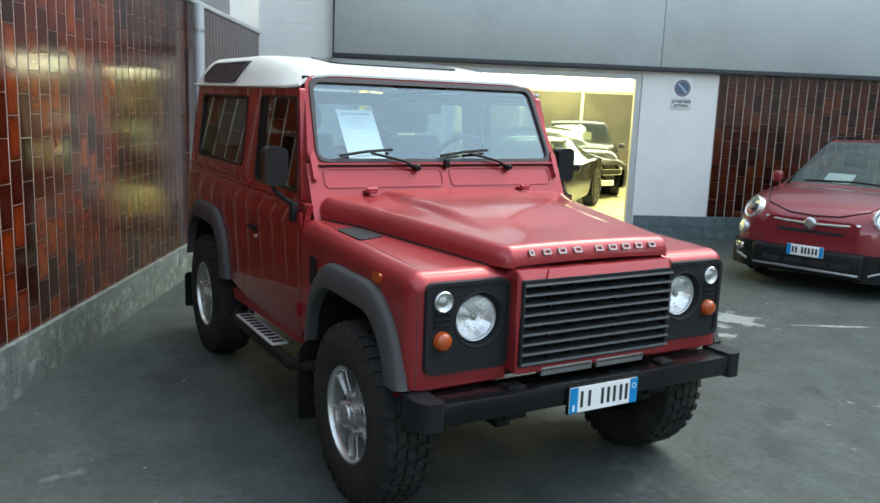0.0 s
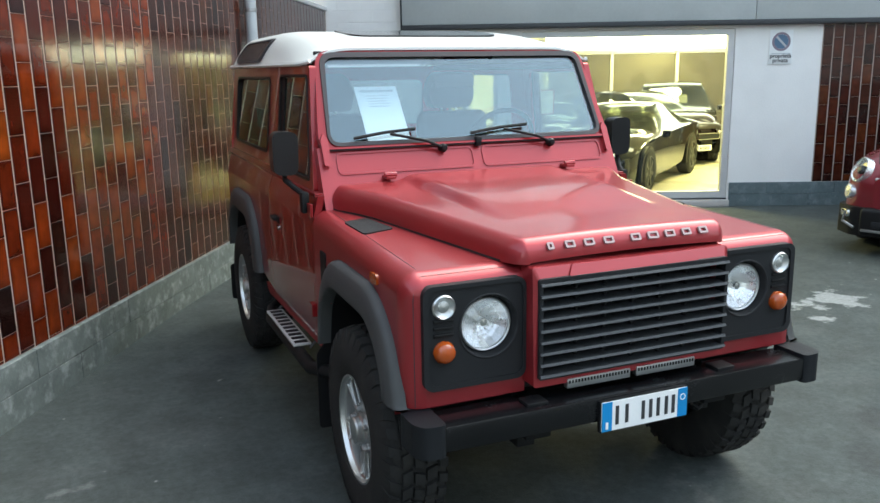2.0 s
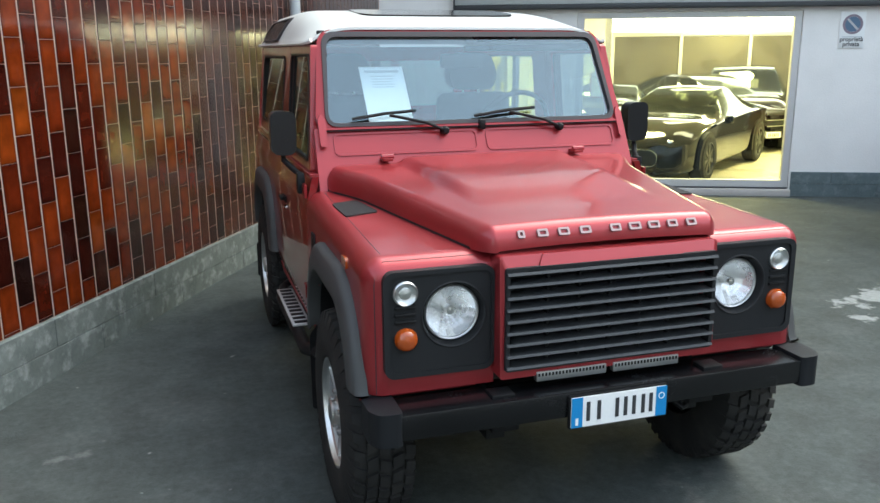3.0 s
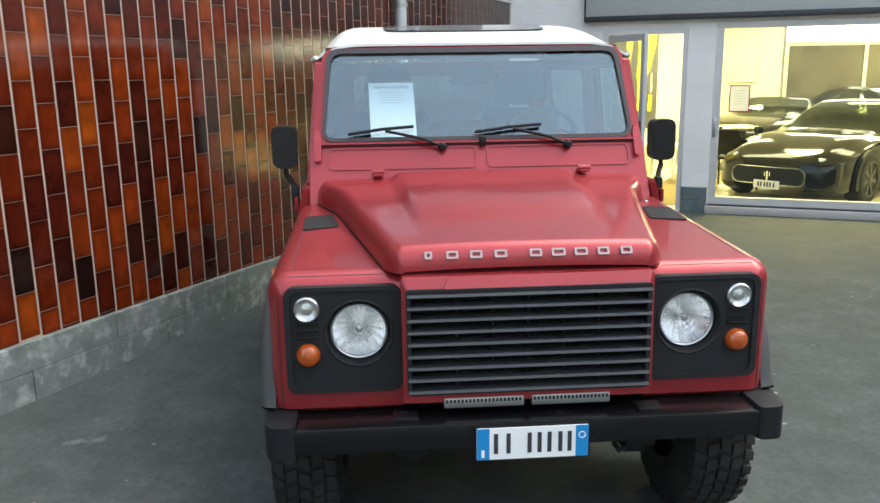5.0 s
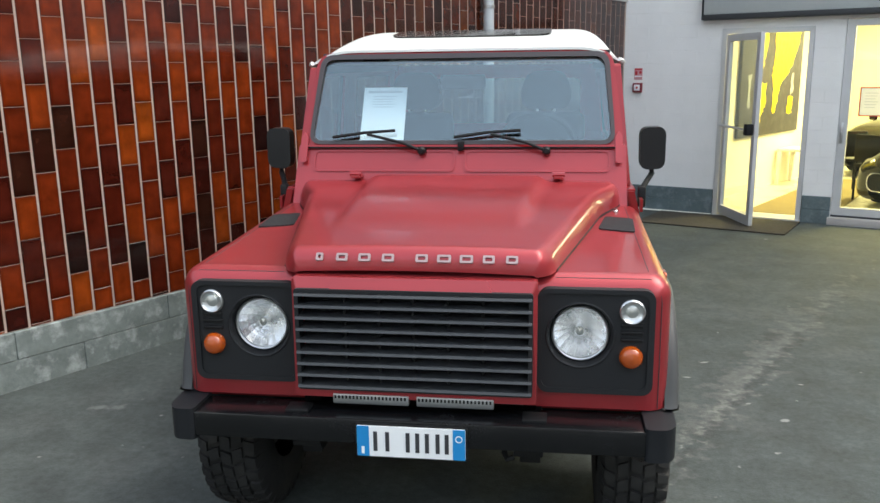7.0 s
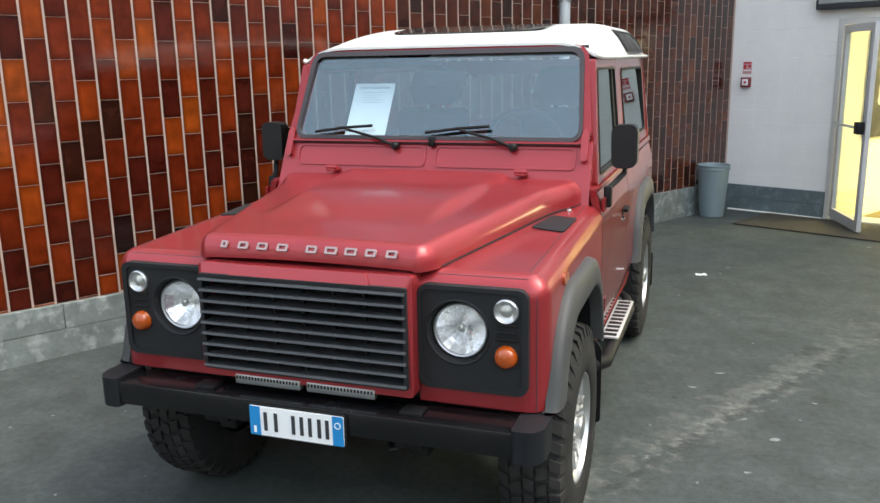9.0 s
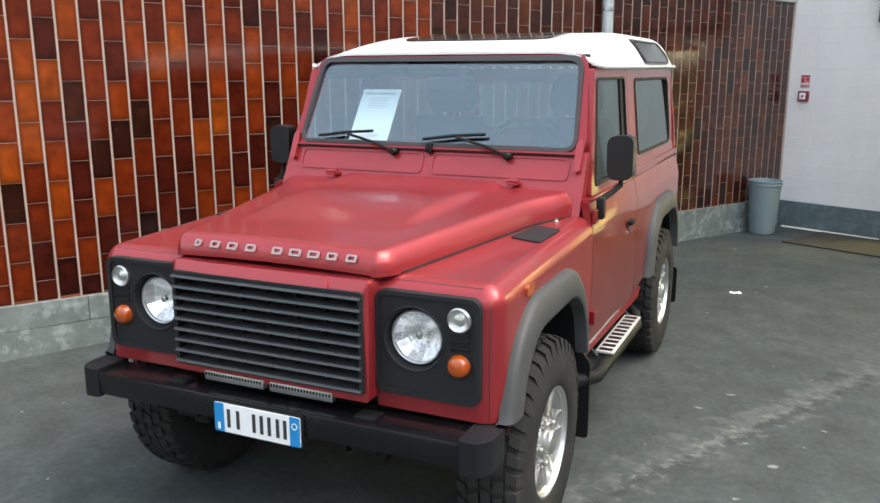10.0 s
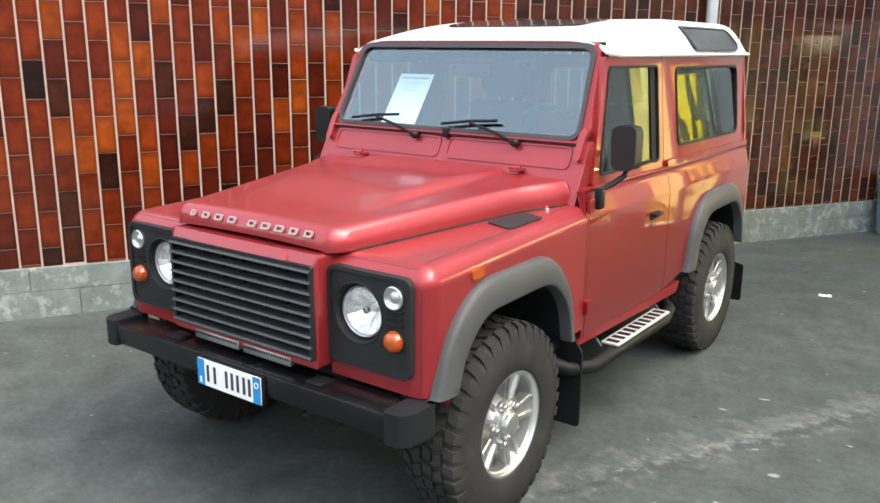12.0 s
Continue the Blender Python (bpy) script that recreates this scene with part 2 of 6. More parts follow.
seal = mat("rubber seal", (0.040, 0.033, 0.037), 0.55, 0, var=0.15)
alloy = mat("cast alloy", (0.66, 0.66, 0.65), 0.27, 0.95, var=0.08, scale=10, fine=200, bump=0.04)
# darker copy of the alloy: the shading of the rim's recesses is in its colour
alloy_recess = mat("satin alloy darkened for recess shade", (0.48, 0.48, 0.48), 0.34, 0.9, var=0.1, scale=10, fine=200, bump=0.05)
chrome = mat("chrome", (0.75, 0.75, 0.75), 0.08, 1.0, var=0.03, bump=0)
steel = mat("brushed steel", (0.5, 0.5, 0.5), 0.3, 0.9, var=0.1)
reflector = mat("lamp reflector", (0.95, 0.96, 0.97), 0.22, 0.8, var=0.05, bump=0.0)
lens_clear = glass("clear lens", (0.97, 0.97, 0.97), 0.0)
amber = mat("amber lens", (0.40, 0.066, 0.006), 0.12, 0, var=0.1, scale=40, fine=200, bump=0.1, coat=0.8)
window_glass = glass("car window glass", (0.54, 0.60, 0.59), 0.02)
screen_glass = glass("windscreen glass", (0.86, 0.92, 0.93), 0.068, (0.82, 0.95, 1.0))
tinted_glass = glass("tinted car glass", (0.30, 0.31, 0.27), 0.02)
bright_glass = glass("sloped windscreen glass", (0.55, 0.62, 0.60), 0.09)
shop_glass = glass("shop window glass", (0.93, 0.95, 0.93), 0.0)
plate_white = mat("plate white", (0.88, 0.88, 0.87), 0.35, 0, var=0.03)
plate_blue = mat("plate blue", (0.01, 0.24, 0.56), 0.35, 0, var=0.05)
ink = mat("dark print", (0.035, 0.035, 0.038), 0.5, 0, var=0.1)
letter_silver = mat("silver letters", (0.34, 0.25, 0.25), 0.45, 0.2, var=0.08)
paper = mat("white paper", (0.90, 0.91, 0.92), 0.7, 0, var=0.03)
thin_paper = mat("thin notice paper", (0.85, 0.85, 0.84), 0.7, 0, var=0.03)
tn, tl = thin_paper.node_tree.nodes, thin_paper.node_tree.links
through_light, paper_mix = tn.new("ShaderNodeBsdfTranslucent"), tn.new("ShaderNodeMixShader")
through_light.inputs[0].default_value = (0.85, 0.85, 0.83, 1)
paper_mix.inputs[0].default_value = 0.5
tl.new(tn["Principled BSDF"].outputs[0], paper_mix.inputs[1])
tl.new(through_light.outputs[0], paper_mix.inputs[2])
tl.new(paper_mix.outputs[0], tn["Material Output"].inputs[0])
grey_print = mat("pale print", (0.55, 0.57, 0.6), 0.7, 0, var=0.05)
tile_one = tile_mat("glazed tile", True)
tile_dark = tile_mat("dark glazed tile", True, ((0.0, (0.014, 0.005, 0.004)), (0.35, (0.024, 0.007, 0.004)), (0.75, (0.04, 0.009, 0.004))))
BROWN = ((0.0, (0.026, 0.008, 0.0055)), (0.15, (0.042, 0.0105, 0.006)), (0.4, (0.056, 0.013, 0.0065)), (0.7, (0.070, 0.0155, 0.0068)), (0.9, (0.092, 0.023, 0.0075)))
tile_deep = tile_mat("deep brown glazed tile", True, ((0.0, (0.044, 0.0065, 0.0035)), (0.4, (0.06, 0.008, 0.0035)), (0.75, (0.078, 0.010, 0.0035))))
tile_red = tile_mat("red-brown glazed tile", True, ((0.0, (0.092, 0.0120, 0.0035)), (0.35, (0.110, 0.0145, 0.0038)), (0.7, (0.130, 0.0175, 0.0042))))
tile_orange = tile_mat("orange glazed tile", True, ((0.0, (0.158, 0.0235, 0.0045)), (0.4, (0.178, 0.030, 0.0048)), (0.8, (0.20, 0.037, 0.0052))))
tile_brown = tile_mat("brown glazed tile", True, BROWN)
tile_rest = tile_mat("brown glazed tile field", False, BROWN)
grout = mat("pale grout", (0.40, 0.30, 0.25), 0.85, 0, var=0.15, fine=200, bump=0.3)
stone = mat("grey green stone", (0.155, 0.178, 0.17), 0.6, 0, var=0.4, scale=6, fine=45, bump=0.2, stain=(0.36, 0.39, 0.38), stain_scale=11, stain_amount=0.85)
stone_dark = mat("dark green stone", (0.115, 0.15, 0.155), 0.55, 0, var=0.3, scale=5, fine=40, bump=0.2, stain=(0.24, 0.28, 0.29), stain_scale=9, stain_amount=0.6)
white_brick = mat("white painted brick", (0.87, 0.84, 0.81), 0.6, 0, var=0.05, scale=3, fine=60, bump=0.25)
fascia_metal = mat("grey enamelled panel", (0.50, 0.52, 0.51), 0.34, 0.15, var=0.10, scale=0.9, fine=30, bump=0.02, stain=(0.38, 0.40, 0.39), stain_scale=0.8, stain_amount=0.5)
dark_metal = mat("dark metal trim", (0.05, 0.052, 0.055), 0.45, 0.3, var=0.15)
frame_alu = mat("pale aluminium frame", (0.62, 0.61, 0.6), 0.42, 0.3, var=0.06)
plaster = mat("grey plaster", (0.27, 0.265, 0.26), 0.85, 0, var=0.1, scale=1.5, fine=50, bump=0.2)
# pale so that the unseen south wall bounces fill onto the car's front
fill_plaster = mat("pale light-bounce plaster", (0.62, 0.61, 0.58), 0.85, 0, var=0.1, scale=1.5, fine=50, bump=0.2)
asphalt = asphalt_mat()
shop_white = mat("cream plaster", (0.80, 0.77, 0.66), 0.7, 0, var=0.04, scale=1)
shop_floor_m = mat("pale polished floor", (0.72, 0.68, 0.55), 0.25, 0, var=0.06, scale=1.5)
car_black = mat("black car paint", (0.004, 0.004, 0.0045), 0.08, 0, var=0.1, bump=0, spec=0.5, rvar=0.02)
car_grey = mat("dark grey car paint", (0.02, 0.02, 0.02), 0.15, 0.3, var=0.1, bump=0, rvar=0.03)
galvanised = mat("grey galvanised sheet", (0.25, 0.31, 0.33), 0.5, 0.35, var=0.08, scale=6)
pipe_white = mat("pale grey pipe", (0.55, 0.57, 0.58), 0.4, 0.2, var=0.1)
red_plastic = mat("red plastic", (0.5, 0.02, 0.03), 0.4, 0, var=0.05)
mat_brown = mat("brown coir mat", (0.05, 0.042, 0.03), 0.95, 0, var=0.3, scale=20, fine=300, bump=0.6)
yellow_paint = mat("yellow artist paint", (0.75, 0.60, 0.02), 0.5, 0, var=0.15, scale=12)
grey_canvas = mat("grey canvas paint", (0.06, 0.06, 0.065), 0.6, 0, var=0.5, scale=7, stain=(0.16, 0.16, 0.16), stain_scale=6)


# ---- shape helpers ----
def box(bm, x0, x1, y0, y1, z0, z1, bev=0.0, seg=2):
    vs = [bm.verts.new((x, y, z)) for x in (x0, x1) for y in (y0, y1) for z in (z0, z1)]
    fs = [bm.faces.new([vs[i] for i in q]) for q in ((0, 1, 3, 2), (4, 6, 7, 5), (0, 4, 5, 1), (2, 3, 7, 6), (0, 2, 6, 4), (1, 5, 7, 3))]
    if bev:
        es = list({e for f in fs for e in f.edges})
        bmesh.ops.bevel(bm, geom=es, offset=bev, segments=seg, affect="EDGES", profile=0.5, clamp_overlap=True)
    return bm


def prism(bm, pts, axis, a, b, bev=0.0, seg=2):
    """A 2D outline drawn out along an axis: x takes (y, z), y takes (x, z), z takes (x, y)."""
    put = {"x": lambda u, v, w: (w, u, v), "y": lambda u, v, w: (u, w, v), "z": lambda u, v, w: (u, v, w)}[axis]
    lo, hi = [bm.verts.new(put(u, v, a)) for u, v in pts], [bm.verts.new(put(u, v, b)) for u, v in pts]
    n = len(pts)
    fs = [bm.faces.new(lo[::-1]), bm.faces.new(hi)]
    fs += [bm.faces.new((lo[i], lo[(i + 1) % n], hi[(i + 1) % n], hi[i])) for i in range(n)]
    if bev:
        es = [e for e in {e for f in fs for e in f.edges} if e.is_manifold and e.calc_face_angle(0) > 0.5]
        bmesh.ops.bevel(bm, geom=es, offset=bev, segments=seg, affect="EDGES", profile=0.5, clamp_overlap=True)
    return bm


def rrect(x0, x1, z0, z1, r, n=5):
    out = []
    for cx, cz, a0 in ((x1 - r, z0 + r, -90), (x1 - r, z1 - r, 0), (x0 + r, z1 - r, 90), (x0 + r, z0 + r, 180)):
        for k in range(n + 1):
            a = radians(a0 + 90 * k / n)
            out.append((cx + r * math.cos(a), cz + r * math.sin(a)))
    return out


def rpoly(pts, r, n=4):
    """An outline with its corners rounded."""
    out, m = [], len(pts)
    for i in range(m):
        p, a, b = Vector(pts[i]), Vector(pts[i - 1]), Vector(pts[(i + 1) % m])
        da, db = (a - p), (b - p)
        k = min(r, da.length * 0.45, db.length * 0.45)
        s, e = p + da.normalized() * k, p + db.normalized() * k
        for j in range(n + 1):
            t = j / n
            out.append(tuple((1 - t) ** 2 * s + 2 * t * (1 - t) * p + t * t * e))
    return out


def circle(cx, cz, r, n=24, a0=0):
    return [(cx + r * math.cos(2 * math.pi * i / n + a0), cz + r * math.sin(2 * math.pi * i / n + a0)) for i in range(n)]


def holed(bm, outer, holes, front, back):
    """A plate with holes; front and back place its two faces."""
    tmp = bmesh.new()
    loops = []
    for loop in (outer, *holes):
        vs = [tmp.verts.new((u, v, 0)) for u, v in loop]
        for i in range(len(vs)):
            tmp.edges.new((vs[i], vs[(i + 1) % len(vs)]))
        loops.append(vs)
    bmesh.ops.triangle_fill(tmp, use_beauty=True, edges=tmp.edges[:])
    tmp.verts.index_update()
    a = [bm.verts.new(front(v.co.x, v.co.y)) for v in tmp.verts]
    b = [bm.verts.new(back(v.co.x, v.co.y)) for v in tmp.verts]
    for f in tmp.faces:
        ids = [v.index for v in f.verts]
        bm.faces.new([a[i] for i in ids])
        bm.faces.new([b[i] for i in reversed(ids)])
    for vs in loops:
        for i in range(len(vs)):
            p, q = vs[i].index, vs[(i + 1) % len(vs)].index
            bm.faces.new((a[p], a[q], b[q], b[p]))
    tmp.free()
    return bm


def lathe(bm, prof, n=32, axis="x", at=(0, 0, 0), close=False):
    """Turns (radius, along) pairs round an axis."""
    rings = []
    for r, h in prof:
        ring_ = []
        for i in range(n):
            c, s = r * math.cos(2 * math.pi * i / n), r * math.sin(2 * math.pi * i / n)
            p = {"x": (h, c, s), "y": (c, h, s), "z": (c, s, h)}[axis]
            ring_.append(bm.verts.new((p[0] + at[0], p[1] + at[1], p[2] + at[2])))
        rings.append(ring_)
    for a, b in zip(rings, rings[1:]):
        for i in range(n):
            bm.faces.new((a[i], a[(i + 1) % n], b[(i + 1) % n], b[i]))
    if close:
        bm.faces.new(rings[0][::-1])
        bm.faces.new(rings[-1])
    return bm


def tube(bm, pts, r, n=8):
    pts = [Vector(p) for p in pts]
    rings = []
    for i, p in enumerate(pts):
        d = (pts[min(i + 1, len(pts) - 1)] - pts[max(i - 1, 0)]).normalized()
        u = d.cross(Vector((0, 0, 1)) if abs(d.z) < 0.9 else Vector((1, 0, 0))).normalized()
        w = d.cross(u)
        rings.append([bm.verts.new(p + r * (u * math.cos(2 * math.pi * k / n) + w * math.sin(2 * math.pi * k / n))) for k in range(n)])
    for a, b in zip(rings, rings[1:]):
        for k in range(n):
            bm.faces.new((a[k], a[(k + 1) % n], b[(k + 1) % n], b[k]))
    bm.faces.new(rings[0][::-1])
    bm.faces.new(rings[-1])
    return bm


def sheet(bm, fn, us, vs, thick=None):
    """A surface over a grid of parameters; thick: an offset that closes it into a solid."""
    g = [[bm.verts.new(fn(u, v)) for v in vs] for u in us]
    for i in range(len(us) - 1):
        for j in range(len(vs) - 1):
            bm.faces.new((g[i][j], g[i + 1][j], g[i + 1][j + 1], g[i][j + 1]))
    if thick:
        t = Vector(thick)
        h = [[bm.verts.new(v.co + t) for v in row] for row in g]
        for i in range(len(us) - 1):
            for j in range(len(vs) - 1):
                bm.faces.new((h[i][j], h[i][j + 1], h[i + 1][j + 1], h[i + 1][j]))
        rim = [(i, 0) for i in range(len(us))] + [(len(us) - 1, j) for j in range(1, len(vs))] + [(i, len(vs) - 1) for i in range(len(us) - 2, -1, -1)] + [(0, j) for j in range(len(vs) - 2, 0, -1)]
        for (i, j), (k, m) in zip(rim, rim[1:] + rim[:1]):
            bm.faces.new((g[i][j], h[i][j], h[k][m], g[k][m]))
    return bm


def lin(a, b, n):
    return [a + (b - a) * i / n for i in range(n + 1)]


def smooth(a, b, x):
    t = max(0.0, min(1.0, (x - a) / (b - a)))
    return t * t * (3 - 2 * t)


def made(name, bm, material, angle=32, weighted=False):
    bmesh.ops.recalc_face_normals(bm, faces=bm.faces[:])
    me = bpy.data.meshes.new(name)
    bm.to_mesh(me)
    bm.free()
    me.materials.append(material)
    me.shade_smooth()
    me.set_sharp_from_angle(angle=radians(angle))
    ob = new(name, me)
    if weighted:
        w = ob.modifiers.new("normals", "WEIGHTED_NORMAL")
        w.keep_sharp = True
    return ob


def part(name, bm, material, parent, label="", angle=32, weighted=False):
    ob = made(name, bm, material, angle, weighted)
    ob.parent = parent
    if label:
        ob["label"] = label
    return ob


def B():
    return bmesh.new()


def thing(name, label, category, m=None, group="", kind=""):
    ob = new(name)
    ob.empty_display_size = 0.2
    if m is not None:
        ob.matrix_world = m
    return tagged(ob, label, category, group, kind)


# ---- the setting ----
CORNER = (1.302, 8.0)
WALL = pose(CORNER[0], CORNER[1], 0, 0, 0, 61.2)      # x along the tiled wall, y into it
FRONT = pose(1.466, 7.925, -0.11, 0, 0, -24.5) @ Matrix.Scale(1.065, 4)    # x along the shop front, y into the shop
TURN = radians(-24.5)


def ground_z(x, y):
    """The yard is level round the car and falls gently to the shop."""
    away = (CORNER[0] - x) * -math.sin(TURN) + (CORNER[1] - y) * math.cos(TURN)
    return -0.0208 * min(5.2, max(0.0, 5.2 - away))


def yard(u, v):
    x, y = CORNER[0] + u * math.cos(TURN) + v * math.sin(TURN), CORNER[1] + u * math.sin(TURN) - v * math.cos(TURN)
    return (x, y, ground_z(x, y))


bm = B()
sheet(bm, yard, lin(-400, 400, 8), [-400, -100, 0, 5.2, 30, 400])
ground = tagged(made("ground", bm, asphalt), "dark worn asphalt yard with pale stains", "ground", kind="structure")


def tile_mesh(w, h, d=0.005):
    bm = B()
    e = 0.002
    lo = [bm.verts.new((x, 0, z)) for x, z in ((0, 0), (w, 0), (w, h), (0, h))]
    mi = [bm.verts.new((x, -d + 0.002, z)) for x, z in ((0, 0), (w, 0), (w, h), (0, h))]
    hi = [bm.verts.new((x, -d, z)) for x, z in ((e, e), (w - e, e), (w - e, h - e), (e, h - e))]
    for a, b in ((lo, mi), (mi, hi)):
        for i in range(4):
            bm.faces.new((a[i], a[(i + 1) % 4], b[(i + 1) % 4], b[i]))
    bm.faces.new(hi)
    return bm


FALL = 0.0122     # the plinth and tiles follow the yard down to the corner
# glaze of the tiles column by column, from the bottom up: d nearly black, b brown, r red-brown, o orange, a dot as it comes
GLAZE = {46: ".brrrrrr..", 47: "drbrrd....", 48: ".ddrod....", 49: "brroob....", 50: ".rrdoo....", 51: "bbrroo....", 52: "..roorob..", 53: "..bbbdro..", 54: "..bodrrr..", 55: "..brdobr..", 56: "..dbrdbo..", 57: "..bbrror..", 58: "...bbrbo..", 59: ".d.robrb..", 60: "...rrooo..", 61: "...bbbbr..", 62: "....broo..", 63: "..d.dbrb..", 67: "....d....."}
GLAZES = {"d": tile_dark, "b": tile_deep, "r": tile_red, "o": tile_orange}


def tiled(owner, x0, x1, z0, z1, first, last, pitch, rise, starts, glazes=None, single=tile_one, fall=0.0):
    """Upright glazed tiles in columns, each column set half a tile off its neighbour; columns from first to last are single pieces."""
    rnd = random.Random(int(x0 * 10) + 77)
    one = {}
    rest = B()
    k = 0
    x = x0
    while x + pitch <= x1 + 1e-6:
        zs = starts[k % 2]
        z = zs + rnd.uniform(-0.004, 0.004)
        while z < z1:
            a, b = max(z, z0), min(z + rise - 0.0025, z1)
            b = b if b == z1 else round(b - a, 3) + a
            if b - a > 0.01:
                tilt = pose(x + 0.007, 0, a - fall * (x + 7.9), rnd.uniform(-0.14, 0.14), 0, rnd.uniform(-0.14, 0.14))
                h = round(b - a, 3)
                if first <= x < last:
                    key = (h, glazes.get(k, "").ljust(12, ".")[round((z - zs) / rise)] if glazes else ".")
                    if key not in one:
                        one[key] = made("tile", tile_mesh(pitch - 0.014, h), GLAZES.get(key[1], single))
                        o = one[key]
                    else:
                        o = new("tile", one[key].data)
                    o.parent, o.matrix_basis = owner, tilt
                else:
                    t = tile_mesh(pitch - 0.014, h)
                    t.transform(tilt)
                    me = bpy.data.meshes.new("t")
                    t.to_mesh(me)
                    rest.from_mesh(me)
                    bpy.data.meshes.remove(me)
                    t.free()
            z += rise
        x += pitch
        k += 1
    if len(rest.verts):
        tagged(part("tile_field", rest, tile_rest, owner), kind="stuff")


wall_tiled = tagged(made("wall_west", box(B(), -15.45, 0.3, -0.0015, 0.3, -0.15, 2.62), grout), "courtyard wall of upright glazed brown tiles", "wall", kind="structure")
wall_tiled.matrix_world = WALL
coping = part("coping", box(B(), -15.45, 0.0, -0.03, 0.33, 2.622, 2.67, 0.006), frame_alu, wall_tiled, "pale metal coping")
for o in (wall_tiled, coping):
    for v in o.data.vertices:
        v.co.z -= FALL * (v.co.x + 7.9)


def plinth(owner, x0, x1, z1, material, depth=0.03, seed=3, foot=0.0, fall=0.0):
    rnd = random.Random(seed)
    x = x0
    z_mid = z1 * 0.52
    for z0_, z1_, off in ((foot, z_mid - 0.003, 0.0), (z_mid, z1, 0.45)):
        x = x0
        first = True
        while x < x1 - 0.02:
            w = rnd.uniform(0.8, 1.15) * (off if first and off else 1)
            first = False
            e = min(x1, x + w)
            slab = part("slab", box(B(), x + 0.0015, e - 0.0015, -depth - rnd.uniform(0, 0.003), 0.003, z0_, z1_, 0.003, 1), material, owner)
            for v in slab.data.vertices:
                v.co.z -= fall * (v.co.x + 7.9)
            x = e


plinth(wall_tiled, -15.45, -0.031, 0.333, stone, foot=-0.1, fall=FALL)

# upper storey set back behind the coping
upper = tagged(made("wall_upper", box(B(), -9.06, 0.0, 0.38, 0.6, 2.0, 9.5), plaster), "grey rendered upper wall set back behind the coping", "wall", kind="structure")
upper.matrix_world = WALL
for i in range(2):
    w = thing("window_%d" % (i + 1), "blue-grey upper window in a pale frame", "window", WALL @ pose(-3.86 - 2.3 * i, 0.35, 2.75), kind="structure")
    holed_b = holed(B(), rrect(0, 1.8, 0, 1.5, 0.01, 1), [rrect(0.06, 0.87, 0.06, 1.44, 0.01, 1), rrect(0.93, 1.74, 0.06, 1.44, 0.01, 1)], lambda u, v: (u, -0.03, v), lambda u, v: (u, 0.028, v))
    part("window_frame", holed_b, frame_alu, w)
    for a in (0.06, 0.93):
        part("pane", box(B(), a, a + 0.81, -0.006, 0.0, 0.06, 1.44), car_grey, w)

# the shop front: painted brick, door opening, window opening, tiled panel
TOPZ = 11.0
DOOR, WIN, PANEL = (0.98, 1.95), (2.25, 4.85), 5.90
shop_wall = tagged(made("wall_north", holed(B(), [(-0.168, 0), (DOOR[0], 0), (DOOR[0], 2.13), (DOOR[1], 2.13), (DOOR[1], 0), (15, 0), (15, TOPZ), (-0.168, TOPZ)], [[(WIN[0], 0.04), (WIN[1], 0.04), (WIN[1], 2.19), (WIN[0], 2.19)]], lambda u, v: (u, 0.003, v), lambda u, v: (u, 0.3, v)), white_brick), "white painted brick shop front", "wall", kind="structure")
shop_wall.matrix_world = FRONT


back_wall = tagged(made("wall_north_upper", box(B(), -4.0, -0.17, 0.62, 0.9, 2.0, 9.0), white_brick), "white painted wall rising behind the tiled wall", "wall", kind="structure")
back_wall.matrix_world = FRONT


def bricks(owner, x0, x1, z0, z1, depth=0.005, seed=5):
    """Painted block skin in running bond."""
    rnd = random.Random(seed)
    row, z = 0, z0
    while z < z1 - 0.01:
        h = min(0.142, z1 - z)
        x = x0 - (0.145 if row % 2 else 0)
        while x < x1:
            a, b = max(x, x0), min(x + 0.288, x1)
            if b - a > 0.015:
                part("block", box(B(), a + 0.001, b - 0.001, -rnd.uniform(0, 0.0014), depth, z + 0.001, z + h - 0.004, 0.0015, 1), white_brick, owner)
            x += 0.29
        z += 0.145
        row += 1


bricks(shop_wall, -0.164, 0.978, 0.302, 3.0, seed=1)
bricks(shop_wall, DOOR[1] + 0.002, WIN[0] - 0.002, 0.302, 2.19, seed=2)
plinth(shop_wall, -0.168, DOOR[0] - 0.002, 0.30, stone_dark, 0.02, 8)
plinth(shop_wall, DOOR[1] + 0.002, WIN[0] - 0.002, 0.30, stone_dark, 0.02, 9)
plinth(shop_wall, WIN[1] + 0.02, 15, 0.30, stone_dark, 0.02, 10)
part("mortar_fillet", prism(B(), [(-0.05, 0.0), (-0.021, 0.0), (-0.021, 0.016)], "x", -0.10, DOOR[0] - 0.01), shop_white, shop_wall)
part("grout_bed", box(B(), PANEL, 14.9, -0.0015, 0.006, 0.302, 2.25), grout, shop_wall)

# fascia of grey panels over the shop
fascia = thing("fascia", "long grey metal fascia of flat panels over the shop", "fascia", FRONT, kind="structure")
for a, b in ((0.78, 5.043), (5.051, 9.35), (9.358, 14.9)):
    part("panel", box(B(), a, b, -0.10, 0.01, 2.285, 3.9, 0.004), fascia_metal, fascia)
part("fascia_trim", box(B(), 0.775, 14.9, -0.112, 0.009, 2.225, 2.282, 0.004), dark_metal, fascia)
part("fascia_end", box(B(), 0.762, 0.774, -0.112, 0.009, 2.225, 3.9, 0.003), dark_metal, fascia)

